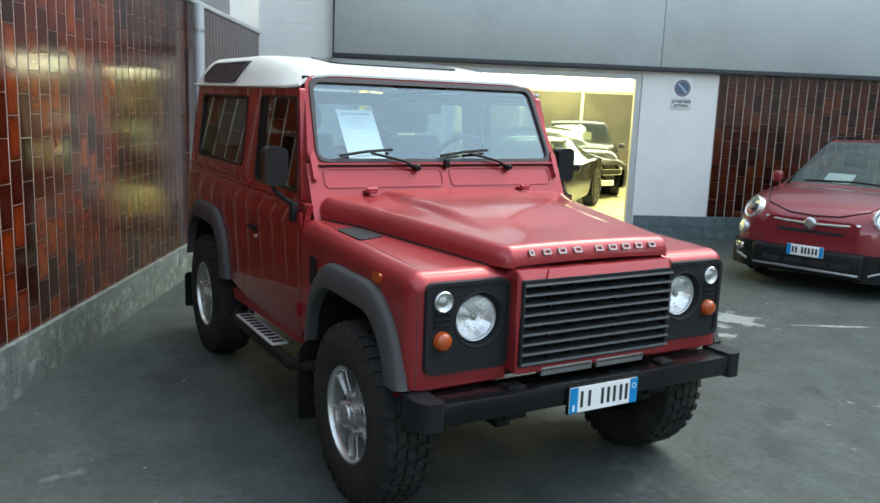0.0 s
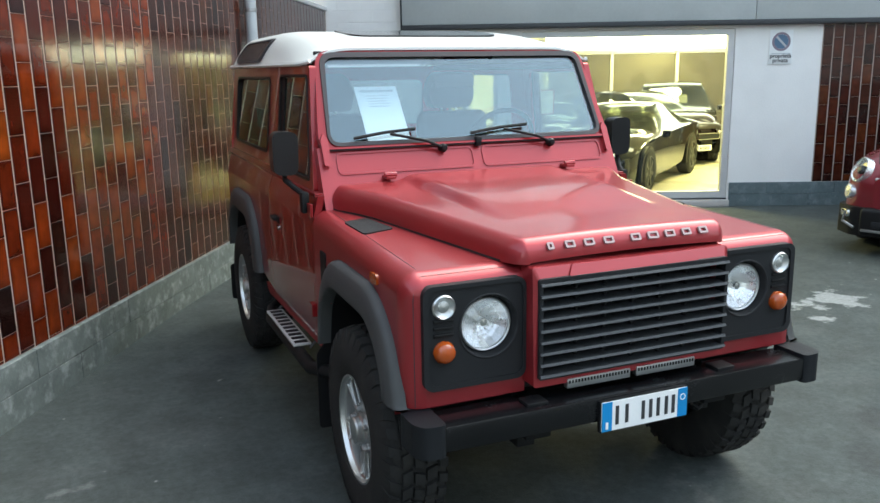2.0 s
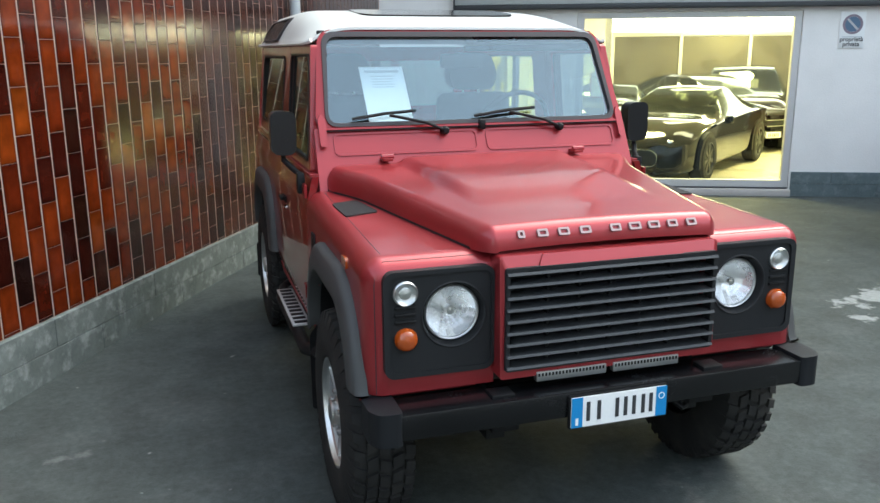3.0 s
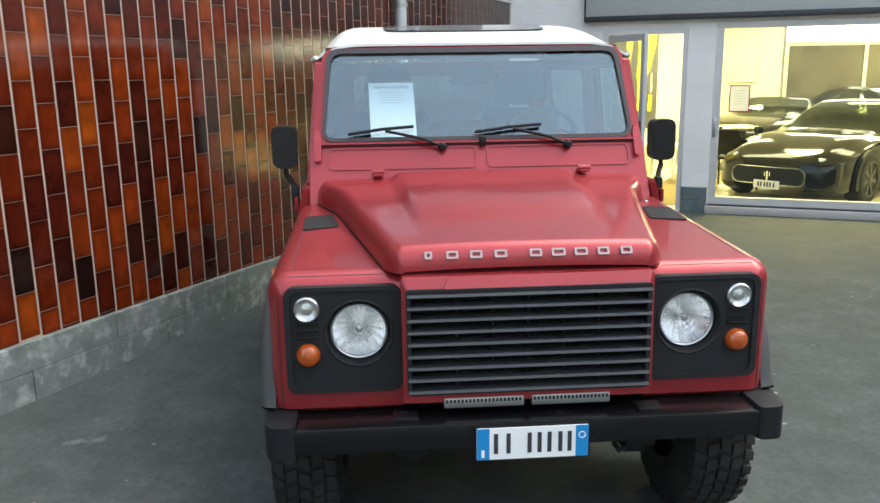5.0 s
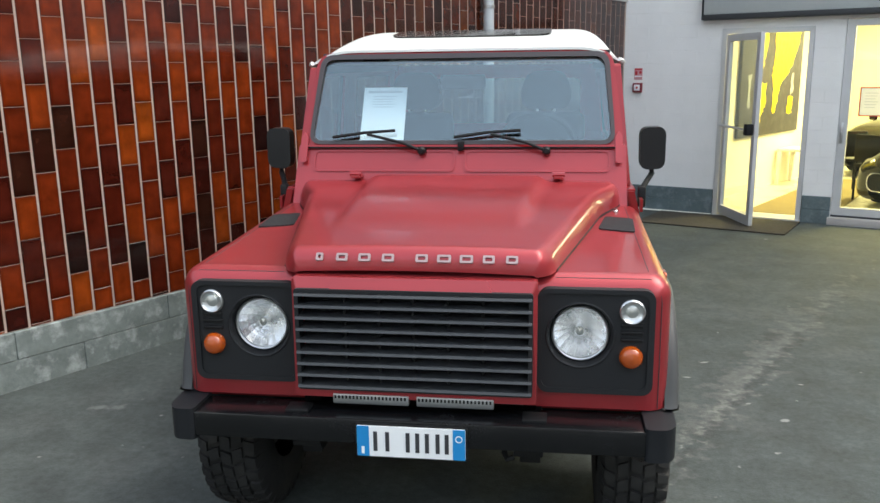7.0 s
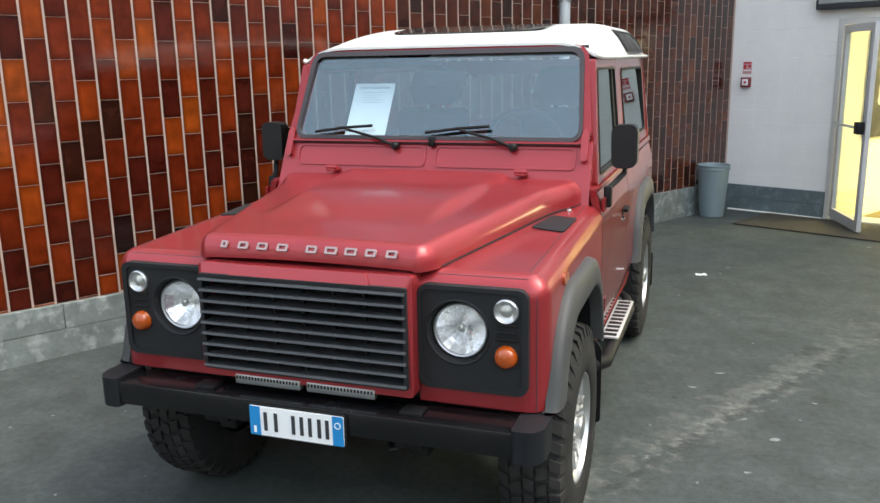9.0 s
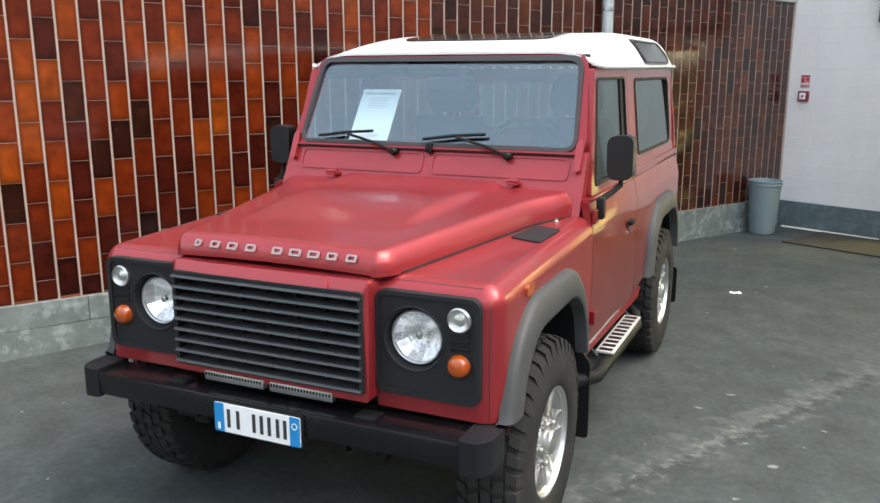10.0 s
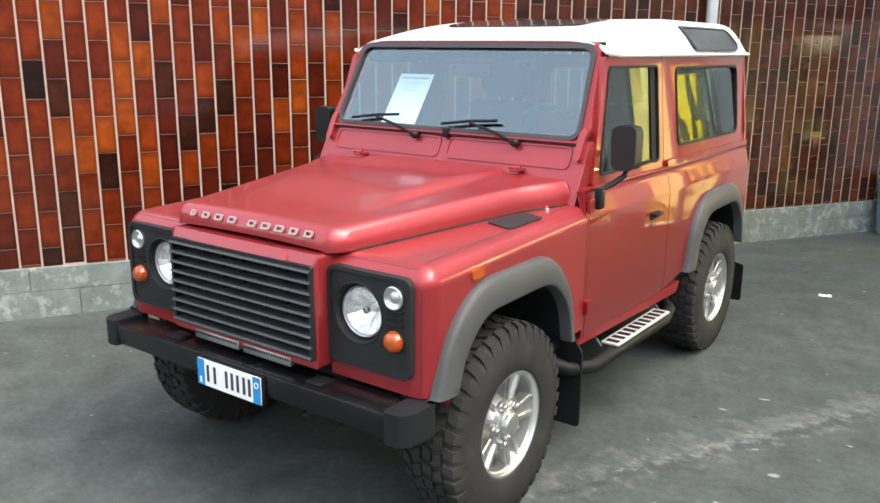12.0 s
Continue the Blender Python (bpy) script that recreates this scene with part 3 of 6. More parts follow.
# shop window
wf = thing("window_6", "large shop window in a pale aluminium frame", "window", FRONT, kind="structure")
part("window_frame", holed(B(), rrect(WIN[0] + 0.004, WIN[1] - 0.004, 0.105, 2.186, 0.004, 1), [rrect(WIN[0] + 0.09, WIN[1] - 0.085, 0.19, 2.115, 0.004, 1)], lambda u, v: (u, 0.02, v), lambda u, v: (u, 0.10, v)), frame_alu, wf)
pane = part("pane", box(B(), WIN[0] + 0.085, WIN[1] - 0.08, 0.05, 0.058, 0.185, 2.12), shop_glass, wf)
pane.visible_shadow = False
part("window_sill", box(B(), WIN[0] - 0.02, WIN[1] + 0.018, -0.06, 0.25, 0.0, 0.085, 0.006), mat("pale stone sill", (0.5, 0.46, 0.43), 0.6), wf)
part("track", box(B(), WIN[0] + 0.005, WIN[1] - 0.005, 0.0, 0.09, 0.088, 0.103), dark_metal, wf)

# door opening and its open leaf
df = thing("door_1", "glazed aluminium shop door standing open", "door", FRONT, kind="structure")
part("door_frame", holed(B(), [(DOOR[0] + 0.002, 0.01), (DOOR[0] + 0.055, 0.01), (DOOR[0] + 0.055, 2.07), (DOOR[1] - 0.055, 2.07), (DOOR[1] - 0.055, 0.01), (DOOR[1] - 0.002, 0.01), (DOOR[1] - 0.002, 2.128), (DOOR[0] + 0.002, 2.128)], [], lambda u, v: (u, -0.01, v), lambda u, v: (u, 0.07, v)), frame_alu, df)
part("threshold", box(B(), DOOR[0], DOOR[1], -0.03, 0.29, 0.0, 0.022, 0.004), frame_alu, df)
leaf = part("door_leaf", holed(B(), rrect(0, 0.86, 0.035, 2.06, 0.004, 1), [rrect(0.075, 0.785, 0.14, 1.985, 0.004, 1)], lambda u, v: (u, 0.0, v), lambda u, v: (u, 0.045, v)), frame_alu, df)
leaf.matrix_basis = pose(DOOR[0] + 0.06, -0.02, 0, 0, 0, -54)
lp = part("pane", box(B(), 0.07, 0.79, 0.018, 0.026, 0.135, 1.99), shop_glass, leaf)
lp.visible_shadow = False
bar = part("push_bar", tube(B(), [(0.06, -0.05, 1.06), (0.8, -0.05, 1.06)], 0.014), steel, leaf)
part("lock_box", box(B(), 0.76, 0.84, -0.08, -0.002, 1.00, 1.12, 0.01), black_plastic, leaf)

# showroom shell
SH = 2.75
sroom = tagged(made("floor", box(B(), 0.3, 11.7, 0.0, 10.0, -0.05, 0.012), shop_floor_m), "pale polished showroom floor", "floor", kind="structure")
sroom.matrix_world = FRONT
for nm, b in (("wall_left", (0.1, 0.3, 0.301, 10.2)), ("wall_right", (11.7, 11.9, 0.301, 10.2)), ("wall_back", (0.3, 11.7, 10.0, 10.2))):
    o = tagged(made(nm, box(B(), *b, 0.0, SH), shop_white), "plain cream showroom wall", "wall", kind="structure")
    o.matrix_world = FRONT
o = tagged(made("ceiling", box(B(), 0.1, 11.9, 0.301, 10.2, SH, SH + 0.2), shop_white), "plain cream showroom ceiling", "ceiling", kind="structure")
o.matrix_world = FRONT
lamp_glow = glow("lit diffuser", (1.0, 0.92, 0.60), 2.6)
for i, (x, y) in enumerate(((2.2, 2.2), (4.6, 2.2), (7.0, 2.2), (2.2, 5.2), (4.6, 5.2), (7.0, 5.2), (9.4, 3.7))):
    cl = thing("ceiling_light", "bright square ceiling light panel", "ceiling light", FRONT @ pose(x, y, SH), group="showroom ceiling lights")
    part("frame", holed(B(), rrect(-0.62, 0.62, -0.32, 0.32, 0.005, 1), [rrect(-0.6, 0.6, -0.3, 0.3, 0.005, 1)], lambda u, v: (u, v, -0.002), lambda u, v: (u, v, -0.05)), frame_alu, cl)
    part("diffuser", box(B(), -0.598, 0.598, -0.298, 0.298, -0.04, -0.03), lamp_glow, cl)
for x, y, p in ((3.2, 2.6, 66), (6.5, 3.6, 63), (2.2, 6.8, 49), (5.5, 6.2, 45)):
    la = new("showroom_lamp", bpy.data.lights.new("showroom_lamp", "AREA"))
    la.data.energy, la.data.size, la.data.color = p, 0.7, (1.0, 0.87, 0.36)
    la.matrix_world = FRONT @ pose(x, y, SH - 0.08)

# unseen walls behind the camera's way, added to bounce and block light
for nm, m, w, m_ in (("wall_south", pose(0, -17, 0), 30, fill_plaster), ("wall_east", pose(17, -4, 0, 0, 0, 90), 26, plaster)):
    o = tagged(made(nm, box(B(), -w / 2, w / 2, 0, 0.3, 0, 9.0), m_), "plain unseen yard wall added to shape the light", "wall", kind="structure")
    o.matrix_world = m


# ---- the off-road car ----
car = thing("off_road_car", "red metallic off-road car with white roof beside tiled wall", "car")


def both(fn):
    for s in (1, -1):
        fn(s)


def mirrored(bm, s):
    if s < 0:
        for v in bm.verts:
            v.co.x = -v.co.x
        bmesh.ops.reverse_faces(bm, faces=bm.faces[:])
    return bm


HUB_Z = 0.395
AX = (0.0, 2.36)
FRONT_AXLE = -0.032
SIDE = 0.835


ARCH_IN = [(-0.415, 0.60), (-0.375, 0.76), (-0.25, 0.895), (0.24, 0.905), (0.385, 0.78), (0.425, 0.60)]
ARCH_OUT = [(-0.525, 0.60), (-0.445, 0.87), (-0.265, 1.015), (0.255, 1.02), (0.425, 0.85), (0.475, 0.60)]


def arch_line(pts, n=33):
    """A rounded arch from front to back through its corners."""
    r = rpoly([(pts[0][0], pts[0][1] - 0.4)] + pts + [(pts[-1][0], pts[-1][1] - 0.4)], 0.12, 6)
    r = [p for p in r if p[1] >= pts[0][1] - 1e-4]
    r = [(pts[0][0], pts[0][1])] + r + [(pts[-1][0], pts[-1][1])]
    ds = [0.0]
    for a, b in zip(r, r[1:]):
        ds.append(ds[-1] + math.dist(a, b))
    out = []
    for i in range(n):
        d = ds[-1] * i / (n - 1)
        k = max(0, min(len(r) - 2, sum(1 for q in ds if q < d) - 1))
        seg = ds[k + 1] - ds[k]
        t = (d - ds[k]) / seg if seg > 1e-9 else 0
        out.append((r[k][0] + (r[k + 1][0] - r[k][0]) * t, r[k][1] + (r[k + 1][1] - r[k][1]) * t))
    return out


def arch_pts(cy):
    return [(cy + y, z) for y, z in arch_line(ARCH_IN)]


def wing_top(y):
    return 1.105 + 0.045 * (y + 0.53) / 1.13


def wing(s):
    pts = [(-0.53, 0.655), (-0.41, 0.655)] + arch_pts(0.0) + [(0.60, 0.60), (0.60, wing_top(0.6)), (-0.53, wing_top(-0.53))]
    b = B()
    prism(b, pts, "x", 0.40, SIDE)
    bmesh.ops.remove_doubles(b, verts=b.verts[:], dist=0.0005)
    top = [e for e in b.edges if all(abs(v.co.x - SIDE) < 1e-4 and v.co.z > 1.0 for v in e.verts)]
    front = [e for e in b.edges if all(abs(v.co.y + 0.53) < 1e-4 for v in e.verts) and (all(v.co.x > 0.8 for v in e.verts) or all(v.co.z > 1.0 for v in e.verts))]
    bmesh.ops.bevel(b, geom=list(set(top + front)), offset=0.072, segments=8, affect="EDGES", profile=0.5, clamp_overlap=False)
    b.normal_update()
    bmesh.ops.delete(b, geom=[f for f in b.faces if f.normal.y < -0.999 and f.calc_area() > 0.05], context="FACES_ONLY")
    w = part("front_wing", mirrored(b, s), paint_top, car, weighted=True)
    b = B()
    for y0, y1 in zip(lin(-0.45, 0.57, 6), lin(-0.45, 0.57, 6)[1:]):
        tube(b, [(SIDE - 0.074, y0, wing_top(y0) - 0.0006), (SIDE - 0.074, y1, wing_top(y1) - 0.0006)], 0.0018, 5)
    part("panel_joint", mirrored(b, s), seal, w)
    zt = wing_top(-0.49)
    seam = [(0.800, -0.5203, 0.66), (0.800, -0.5203, 1.02), (0.797, -0.5185, 1.045), (0.787, -0.5105, 1.070), (0.765, -0.4975, zt - 0.0125), (0.46, -0.4975, zt - 0.0125)]
    part("panel_joint", mirrored(tube(B(), seam, 0.0016, 5), s), seal, w)
    # air vent plate on top, side vent, repeater
    b = B()
    prism(b, rpoly([(0.625, 0.13), (0.765, 0.08), (0.775, 0.32), (0.665, 0.36)], 0.02), "z", 1.10, 1.1365, 0.002, 1)
    for v in b.verts:
        v.co.z += 0.035 * (v.co.y - 0.13)
    part("wing_vent", mirrored(b, s), plastic, w, "dark grey grille plate")
    b = prism(B(), rrect(0.40, 0.48, 0.86, 1.0, 0.01, 2), "x", SIDE - 0.01, SIDE + 0.006, 0.002, 1)
    if s < 0:
        part("side_vent", mirrored(b, s), black_plastic, w)
    b = prism(B(), rrect(-0.285, -0.21, 1.022, 1.06, 0.012, 3), "x", SIDE - 0.01, SIDE + 0.008, 0.004, 2)
    part("repeater", mirrored(b, s), amber, w, "small amber side repeater")
    if s > 0:
        b = lathe(B(), [(0.013, 1.13), (0.013, 1.150), (0.007, 1.153), (0.007, 1.160), (0.0005, 1.162)], 10, "z", (0.715, 0.46, 0))
        part("washer_jet", b, chrome, w)


both(wing)


def flare(cy, name, front_end):
    """Moulded wheel arch flare between the inner and outer arch lines."""
    def build(s):
        b = B()
        inner, outer = arch_line(ARCH_IN, 41), arch_line(ARCH_OUT, 41)
        prof = ((-0.03, -0.06), (0.0, 0.034), (0.04, 0.041), (0.12, 0.044), (0.55, 0.042), (0.84, 0.036), (0.94, 0.029), (1.0, 0.014), (1.0, -0.01))
        rows = []
        for (y0, z0), (y1, z1) in zip(inner, outer):
            rows.append([b.verts.new((SIDE + x, cy + y0 + (y1 - y0) * f, max(z0 + (z1 - z0) * f, front_end if y0 < 0 else 0))) for f, x in prof])
        for p, q in zip(rows, rows[1:]):
            for k in range(len(prof) - 1):
                b.faces.new((p[k], p[k + 1], q[k + 1], q[k]))
        b.faces.new(rows[0])
        b.faces.new(rows[-1])
        bmesh.ops.remove_doubles(b, verts=b.verts[:], dist=0.0005)
        part(name, mirrored(b, s), arch_plastic, car, "weathered dark grey plastic wheel arch", angle=40)
    both(build)


flare(AX[0], "wheel_arch", 0.655)
flare(AX[1], "wheel_arch", 0.60)

# nose: lamp panels, grille
part("nose_panel", box(B(), -0.40, 0.40, -0.50, -0.30, 0.655, 1.10), black_plastic, car)


def lamp_panel(s):
    p = part("lamp_panel", mirrored(holed(B(), rrect(0.412, 0.765, 0.725, 1.062, 0.03), [circle(0.543, 0.913, 0.109, 40)], lambda u, v: (u, -0.545, v), lambda u, v: (u, -0.50, v)), s), plastic, car, "charcoal plastic lamp surround")
    b = holed(B(), rrect(0.405, 0.778, 0.715, 1.07, 0.035), [rrect(0.418, 0.758, 0.732, 1.055, 0.028)], lambda u, v: (u, -0.552, v), lambda u, v: (u, -0.52, v))
    part("lip", mirrored(b, s), plastic, p)
    part("lower_panel", mirrored(box(B(), 0.40, 0.7635, -0.5305, -0.45, 0.656, 0.736), s), paint_top, car)
    cx, cz = 0.543, 0.913
    part("lamp_well", mirrored(lathe(B(), [(0.113, -0.5462), (0.109, -0.549), (0.105, -0.546), (0.097, -0.514), (0.089, -0.508)], 40, "y", (cx, 0, cz)), s), plastic, p)
    bowl = [(0.0885, -0.519)] + [(r_, -0.449 - 0.066 * (r_ / 0.087) ** 2) for r_ in (0.087, 0.076, 0.065, 0.053, 0.041, 0.030, 0.020, 0.009)]
    h = part("headlight", mirrored(lathe(B(), bowl, 18, "y", (cx, 0, cz)), s), reflector, car, "round clear-glass headlight", angle=5)
    part("bezel", mirrored(lathe(B(), [(0.094, -0.510), (0.094, -0.522), (0.090, -0.525), (0.086, -0.522), (0.085, -0.514)], 40, "y", (cx, 0, cz)), s), steel, h)
    part("bulb_shield", mirrored(lathe(B(), [(0.0005, -0.507), (0.013, -0.505), (0.017, -0.499), (0.017, -0.452)], 20, "y", (cx, 0, cz)), s), chrome, h)
    part("lens", mirrored(lathe(B(), [(0.0005, -0.5445), (0.03, -0.5425), (0.06, -0.536), (0.08, -0.526), (0.087, -0.519)], 40, "y", (cx, 0, cz)), s), lens_clear, h)
    q = part("side_light", mirrored(lathe(B(), [(0.041, -0.544), (0.041, -0.553), (0.037, -0.557), (0.034, -0.553), (0.026, -0.549), (0.020, -0.547), (0.018, -0.550), (0.009, -0.553), (0.0005, -0.554)], 28, "y", (0.706, 0, 0.998)), s), alloy, car, "small clear side lamp")
    part("lens", mirrored(lathe(B(), [(0.0005, -0.576), (0.018, -0.574), (0.030, -0.568), (0.036, -0.556)], 28, "y", (0.706, 0, 0.998)), s), lens_clear, q)
    part("indicator", mirrored(lathe(B(), [(0.038, -0.544), (0.038, -0.553), (0.036, -0.556), (0.0345, -0.565), (0.029, -0.573), (0.018, -0.578), (0.0005, -0.580)], 32, "y", (0.706, 0, 0.846)), s), amber, car, "amber indicator lamp")
    for z in (0.952, 0.928, 0.904):
        part("slot", mirrored(box(B(), 0.672, 0.742, -0.553, -0.54, z - 0.006, z + 0.006, 0.004), s), black_plastic, p)


both(lamp_panel)

# grille: red surround, slats, ribs
b = holed(B(), rpoly([(-0.405, 0.69), (0.405, 0.69), (0.405, 1.103), (-0.405, 1.103)], 0.012), [rrect(-0.388, 0.388, 0.722, 1.064, 0.01)], lambda u, v: (u, -0.605 + 0.02 * smooth(1.06, 1.11, v), v), lambda u, v: (u, -0.49, v))
g = part("grille_surround", b, paint_top, car, weighted=True)
b = holed(B(), rpoly([(-0.275, 1.068), (0.262, 1.068), (0.242, 1.1035), (-0.255, 1.1035)], 0.006), [], lambda u, v: (u, -0.612 + 0.02 * smooth(1.06, 1.11, v), v), lambda u, v: (u, -0.58, v))
part("brow", b, paint_top, g)
part("radiator", box(B(), -0.385, 0.385, -0.53, -0.52, 0.72, 1.065), black_plastic, g)
n_sl = 9
for i in range(n_sl):
    z = 0.735 + i * (1.052 - 0.735) / (n_sl - 1)
    b = prism(B(), [(-0.628, z - 0.0065), (-0.624, z + 0.0015), (-0.56, z + 0.005), (-0.556, z + 0.0), (-0.612, z - 0.0065)], "x", -0.389, 0.389, 0.0015, 1)
    part("slat", b, slat_plastic, g)
for x in (-0.23, -0.115, 0.0, 0.115, 0.23):
    part("rib", box(B(), x - 0.004, x + 0.004, -0.585, -0.55, 0.728, 1.06), black_plastic, g)
part("grille_edge", holed(B(), rrect(-0.392, 0.392, 0.719, 1.068, 0.01), [rrect(-0.378, 0.378, 0.731, 1.056, 0.01)], lambda u, v: (u, -0.618, v), lambda u, v: (u, -0.57, v)), plastic, g)

# bumper with end caps, plate, mesh strips
bp = part("bumper", box(B(), -0.756, 0.756, -0.662, -0.515, 0.550, 0.638, 0.006), satin_black, car, "black steel front bumper")


def cap(s):
    b = prism(B(), rpoly([(0.750, -0.671), (0.822, -0.668), (0.850, -0.625), (0.853, -0.51), (0.815, -0.465), (0.750, -0.50)], 0.022), "z", 0.538, 0.650, 0.013, 3)
    part("end_cap", mirrored(b, s), cap_plastic, bp, "grey plastic bumper end cap", weighted=True)
    part("bumper_bolt", mirrored(box(B(), 0.36, 0.44, -0.63, -0.56, 0.637, 0.648, 0.003), s), black_plastic, bp)
    part("chassis_end", mirrored(box(B(), 0.35, 0.42, -0.52, 1.9, 0.44, 0.56, 0.004), s), black_plastic, car)
    part("tow_bracket", mirrored(box(B(), 0.33, 0.43, -0.60, -0.54, 0.50, 0.551, 0.006), s), black_plastic, bp)


both(cap)
part("tow_hook", tube(B(), [(0.30, -0.56, 0.55), (0.30, -0.57, 0.50), (0.31, -0.59, 0.485), (0.33, -0.58, 0.49)], 0.011), black_plastic, bp)
pl = part("number_plate", prism(B(), rrect(-0.186, 0.186, 0.513, 0.630, 0.006, 2), "y", -0.676, -0.664), black_plastic, car)
part("plate_field", prism(B(), rrect(-0.180, 0.180, 0.518, 0.625, 0.004, 2), "y", -0.680, -0.675), plate_white, pl, "white number plate with blue end bands and dark bars")
for a, c in ((-0.1795, -0.139), (0.139, 0.1795)):
    part("band", box(B(), a, c, -0.6815, -0.6795, 0.5185, 0.6245), plate_blue, pl)
part("band_mark", box(B(), -0.165, -0.155, -0.683, -0.681, 0.527, 0.552), plate_white, pl)
part("band_ring", holed(B(), circle(0.159, 0.592, 0.012, 16), [circle(0.159, 0.592, 0.009, 16)], lambda u, v: (u, -0.683, v), lambda u, v: (u, -0.681, v)), plate_white, pl)
for i, x in enumerate((-0.118, -0.078, -0.010, 0.022, 0.054, 0.089, 0.119)):
    part("bar", box(B(), x - 0.0065, x + 0.0065, -0.6822, -0.680, 0.538, 0.606), ink, pl)
for a, c in ((-0.276, -0.016), (0.009, 0.267)):
    m_ = part("mesh_strip", box(B(), a, c, -0.61, -0.585, 0.668, 0.703, 0.004), steel, car, "grey perforated strip under the grille")
    k = int((c - a) / 0.0125)
    for i in range(k):
        part("perforation", box(B(), a + 0.006 + i * 0.0125, a + 0.0125 + i * 0.0125, -0.6115, -0.609, 0.687, 0.698), black_plastic, m_)

# bonnet
BF, BR = -0.555, 0.615


def bonnet_edge(y):
    return 0.445 + 0.255 * (y - BF) / (BR - BF) + 0.045 * smooth(0.33, 0.60, y)


def bonnet(u, v):
    y = BF + (BR - BF) * v
    dy = (BR - BF) * v
    e = bonnet_edge(y)
    r, fr = 0.055, 0.050
    e -= 0.055 * (1 - math.sqrt(max(0.0, 1 - (max(0.0, 0.085 - dy) / 0.085) ** 2)))
    x = e * u
    z = 1.186 + 0.066 * v + 0.008 * (1 - u * u)
    d = e - abs(x)
    a, c = max(0.0, r - d) / r, max(0.0, fr - dy) / fr
    drop = (0.074 + 0.030 * v) if a > c else 0.068
    z -= drop * (1 - math.sqrt(max(0.0, 1 - max(a, c) ** 2)))
    hw = 0.300 + 0.075 * v
    z += 0.030 * (1 - smooth(hw - 0.01, hw + 0.05, abs(x))) * smooth(-0.34, 0.10, y) * (1 - 0.25 * smooth(0.25, 0.6, y))
    return (x, y, z)


us = [math.copysign(1 - (1 - abs(t)) ** 1.6, t) for t in lin(-1, 1, 72)]
vs_ = [t ** 1.7 for t in lin(0, 1, 64)]
bn = part("bonnet", sheet(B(), bonnet, us, vs_, (0, 0, -0.006)), paint_top, car, angle=60)
# raised letters on the bonnet's front edge stand as plain blocks
for a, c in ((-0.332, -0.300), (-0.263, -0.217), (-0.188, -0.140), (-0.109, -0.061), (0.003, 0.051), (0.074, 0.127), (0.148, 0.199), (0.223, 0.269), (0.298, 0.344)):
    o = part("letter_block", holed(B(), rrect(a + 0.004, c - 0.004, -0.0135, 0.0135, 0.004, 2), [rrect(a + 0.0115, c - 0.0115, -0.0065, 0.0065, 0.003, 2)], lambda u, v: (u, -0.0035, v), lambda u, v: (u, 0.004, v)), letter_silver, bn, "plain hollow silver raised block")
    o.matrix_basis = pose(0, -0.552, 1.162, -35)


def bonnet_gap(s):
    # a black strip stands in for the shadow gap between bonnet and wing
    part("gap_shade", mirrored(tube(B(), [(bonnet_edge(y) - 0.003, y, wing_top(y) + 0.002) for y in lin(-0.47, 0.60, 12)], 0.006, 6), s), black_plastic, car)


both(bonnet_gap)


def bonnet_hinge(s):
    b = box(B(), 0.445, 0.49, 0.585, 0.655, 1.268, 1.282, 0.004)
    h = part("bonnet_hinge", mirrored(b, s), paint_top, car, weighted=True)
    part("knuckle", mirrored(tube(B(), [(0.44, 0.60, 1.288), (0.495, 0.60, 1.288)], 0.011), s), paint_top, h)


both(bonnet_hinge)

# scuttle and windscreen
def slope(z):
    return 0.652 + (z - 1.27) * 0.5


def half(z):
    return 0.782 - (z - 1.27) * 0.066 / 0.53


b = holed(B(), rpoly([(-0.775, 1.13), (0.775, 1.13), (0.77, 1.41), (-0.77, 1.41)], 0.01), [], lambda u, v: (u, slope(v), v), lambda u, v: (u, slope(v) + 0.12, v))
sc = part("scuttle", b, paint_top, car)
for a, c in ((-0.69, -0.012), (0.032, 0.70)):
    b = holed(B(), rrect(a, c, 1.292, 1.388, 0.025), [rrect(a + 0.008, c - 0.008, 1.300, 1.380, 0.02)], lambda u, v: (u, slope(v) - 0.006, v), lambda u, v: (u, slope(v) + 0.004, v))
    part("vent_flap", b, paint_top, sc)
b = holed(B(), rpoly([(-half(1.40), 1.40), (half(1.40), 1.40), (0.708, 1.842), (-0.708, 1.842)], 0.078, 6), [rpoly([(-0.712, 1.424), (0.712, 1.424), (0.676, 1.818), (-0.676, 1.818)], 0.055, 6)], lambda u, v: (u, slope(v) - 0.012, v), lambda u, v: (u, slope(v) + 0.04, v))
ws = part("windscreen_frame", b, paint, car, weighted=True)
b = holed(B(), rpoly([(-0.720, 1.416), (0.724, 1.414), (0.692, 1.832), (-0.692, 1.832)], 0.062, 6), [rpoly([(-0.706, 1.431), (0.706, 1.431), (0.670, 1.809), (-0.670, 1.809)], 0.05, 6)], lambda u, v: (u, slope(v) - 0.022, v), lambda u, v: (u, slope(v) + 0.01, v))
part("seal", b, seal, ws, "black rubber windscreen seal")
b = holed(B(), rpoly([(-0.712, 1.425), (0.712, 1.425), (0.676, 1.817), (-0.676, 1.817)], 0.055, 6), [], lambda u, v: (u, slope(v) - 0.006, v), lambda u, v: (u, slope(v) - 0.002, v))
o = part("windscreen", b, screen_glass, ws)
o.visible_shadow = False


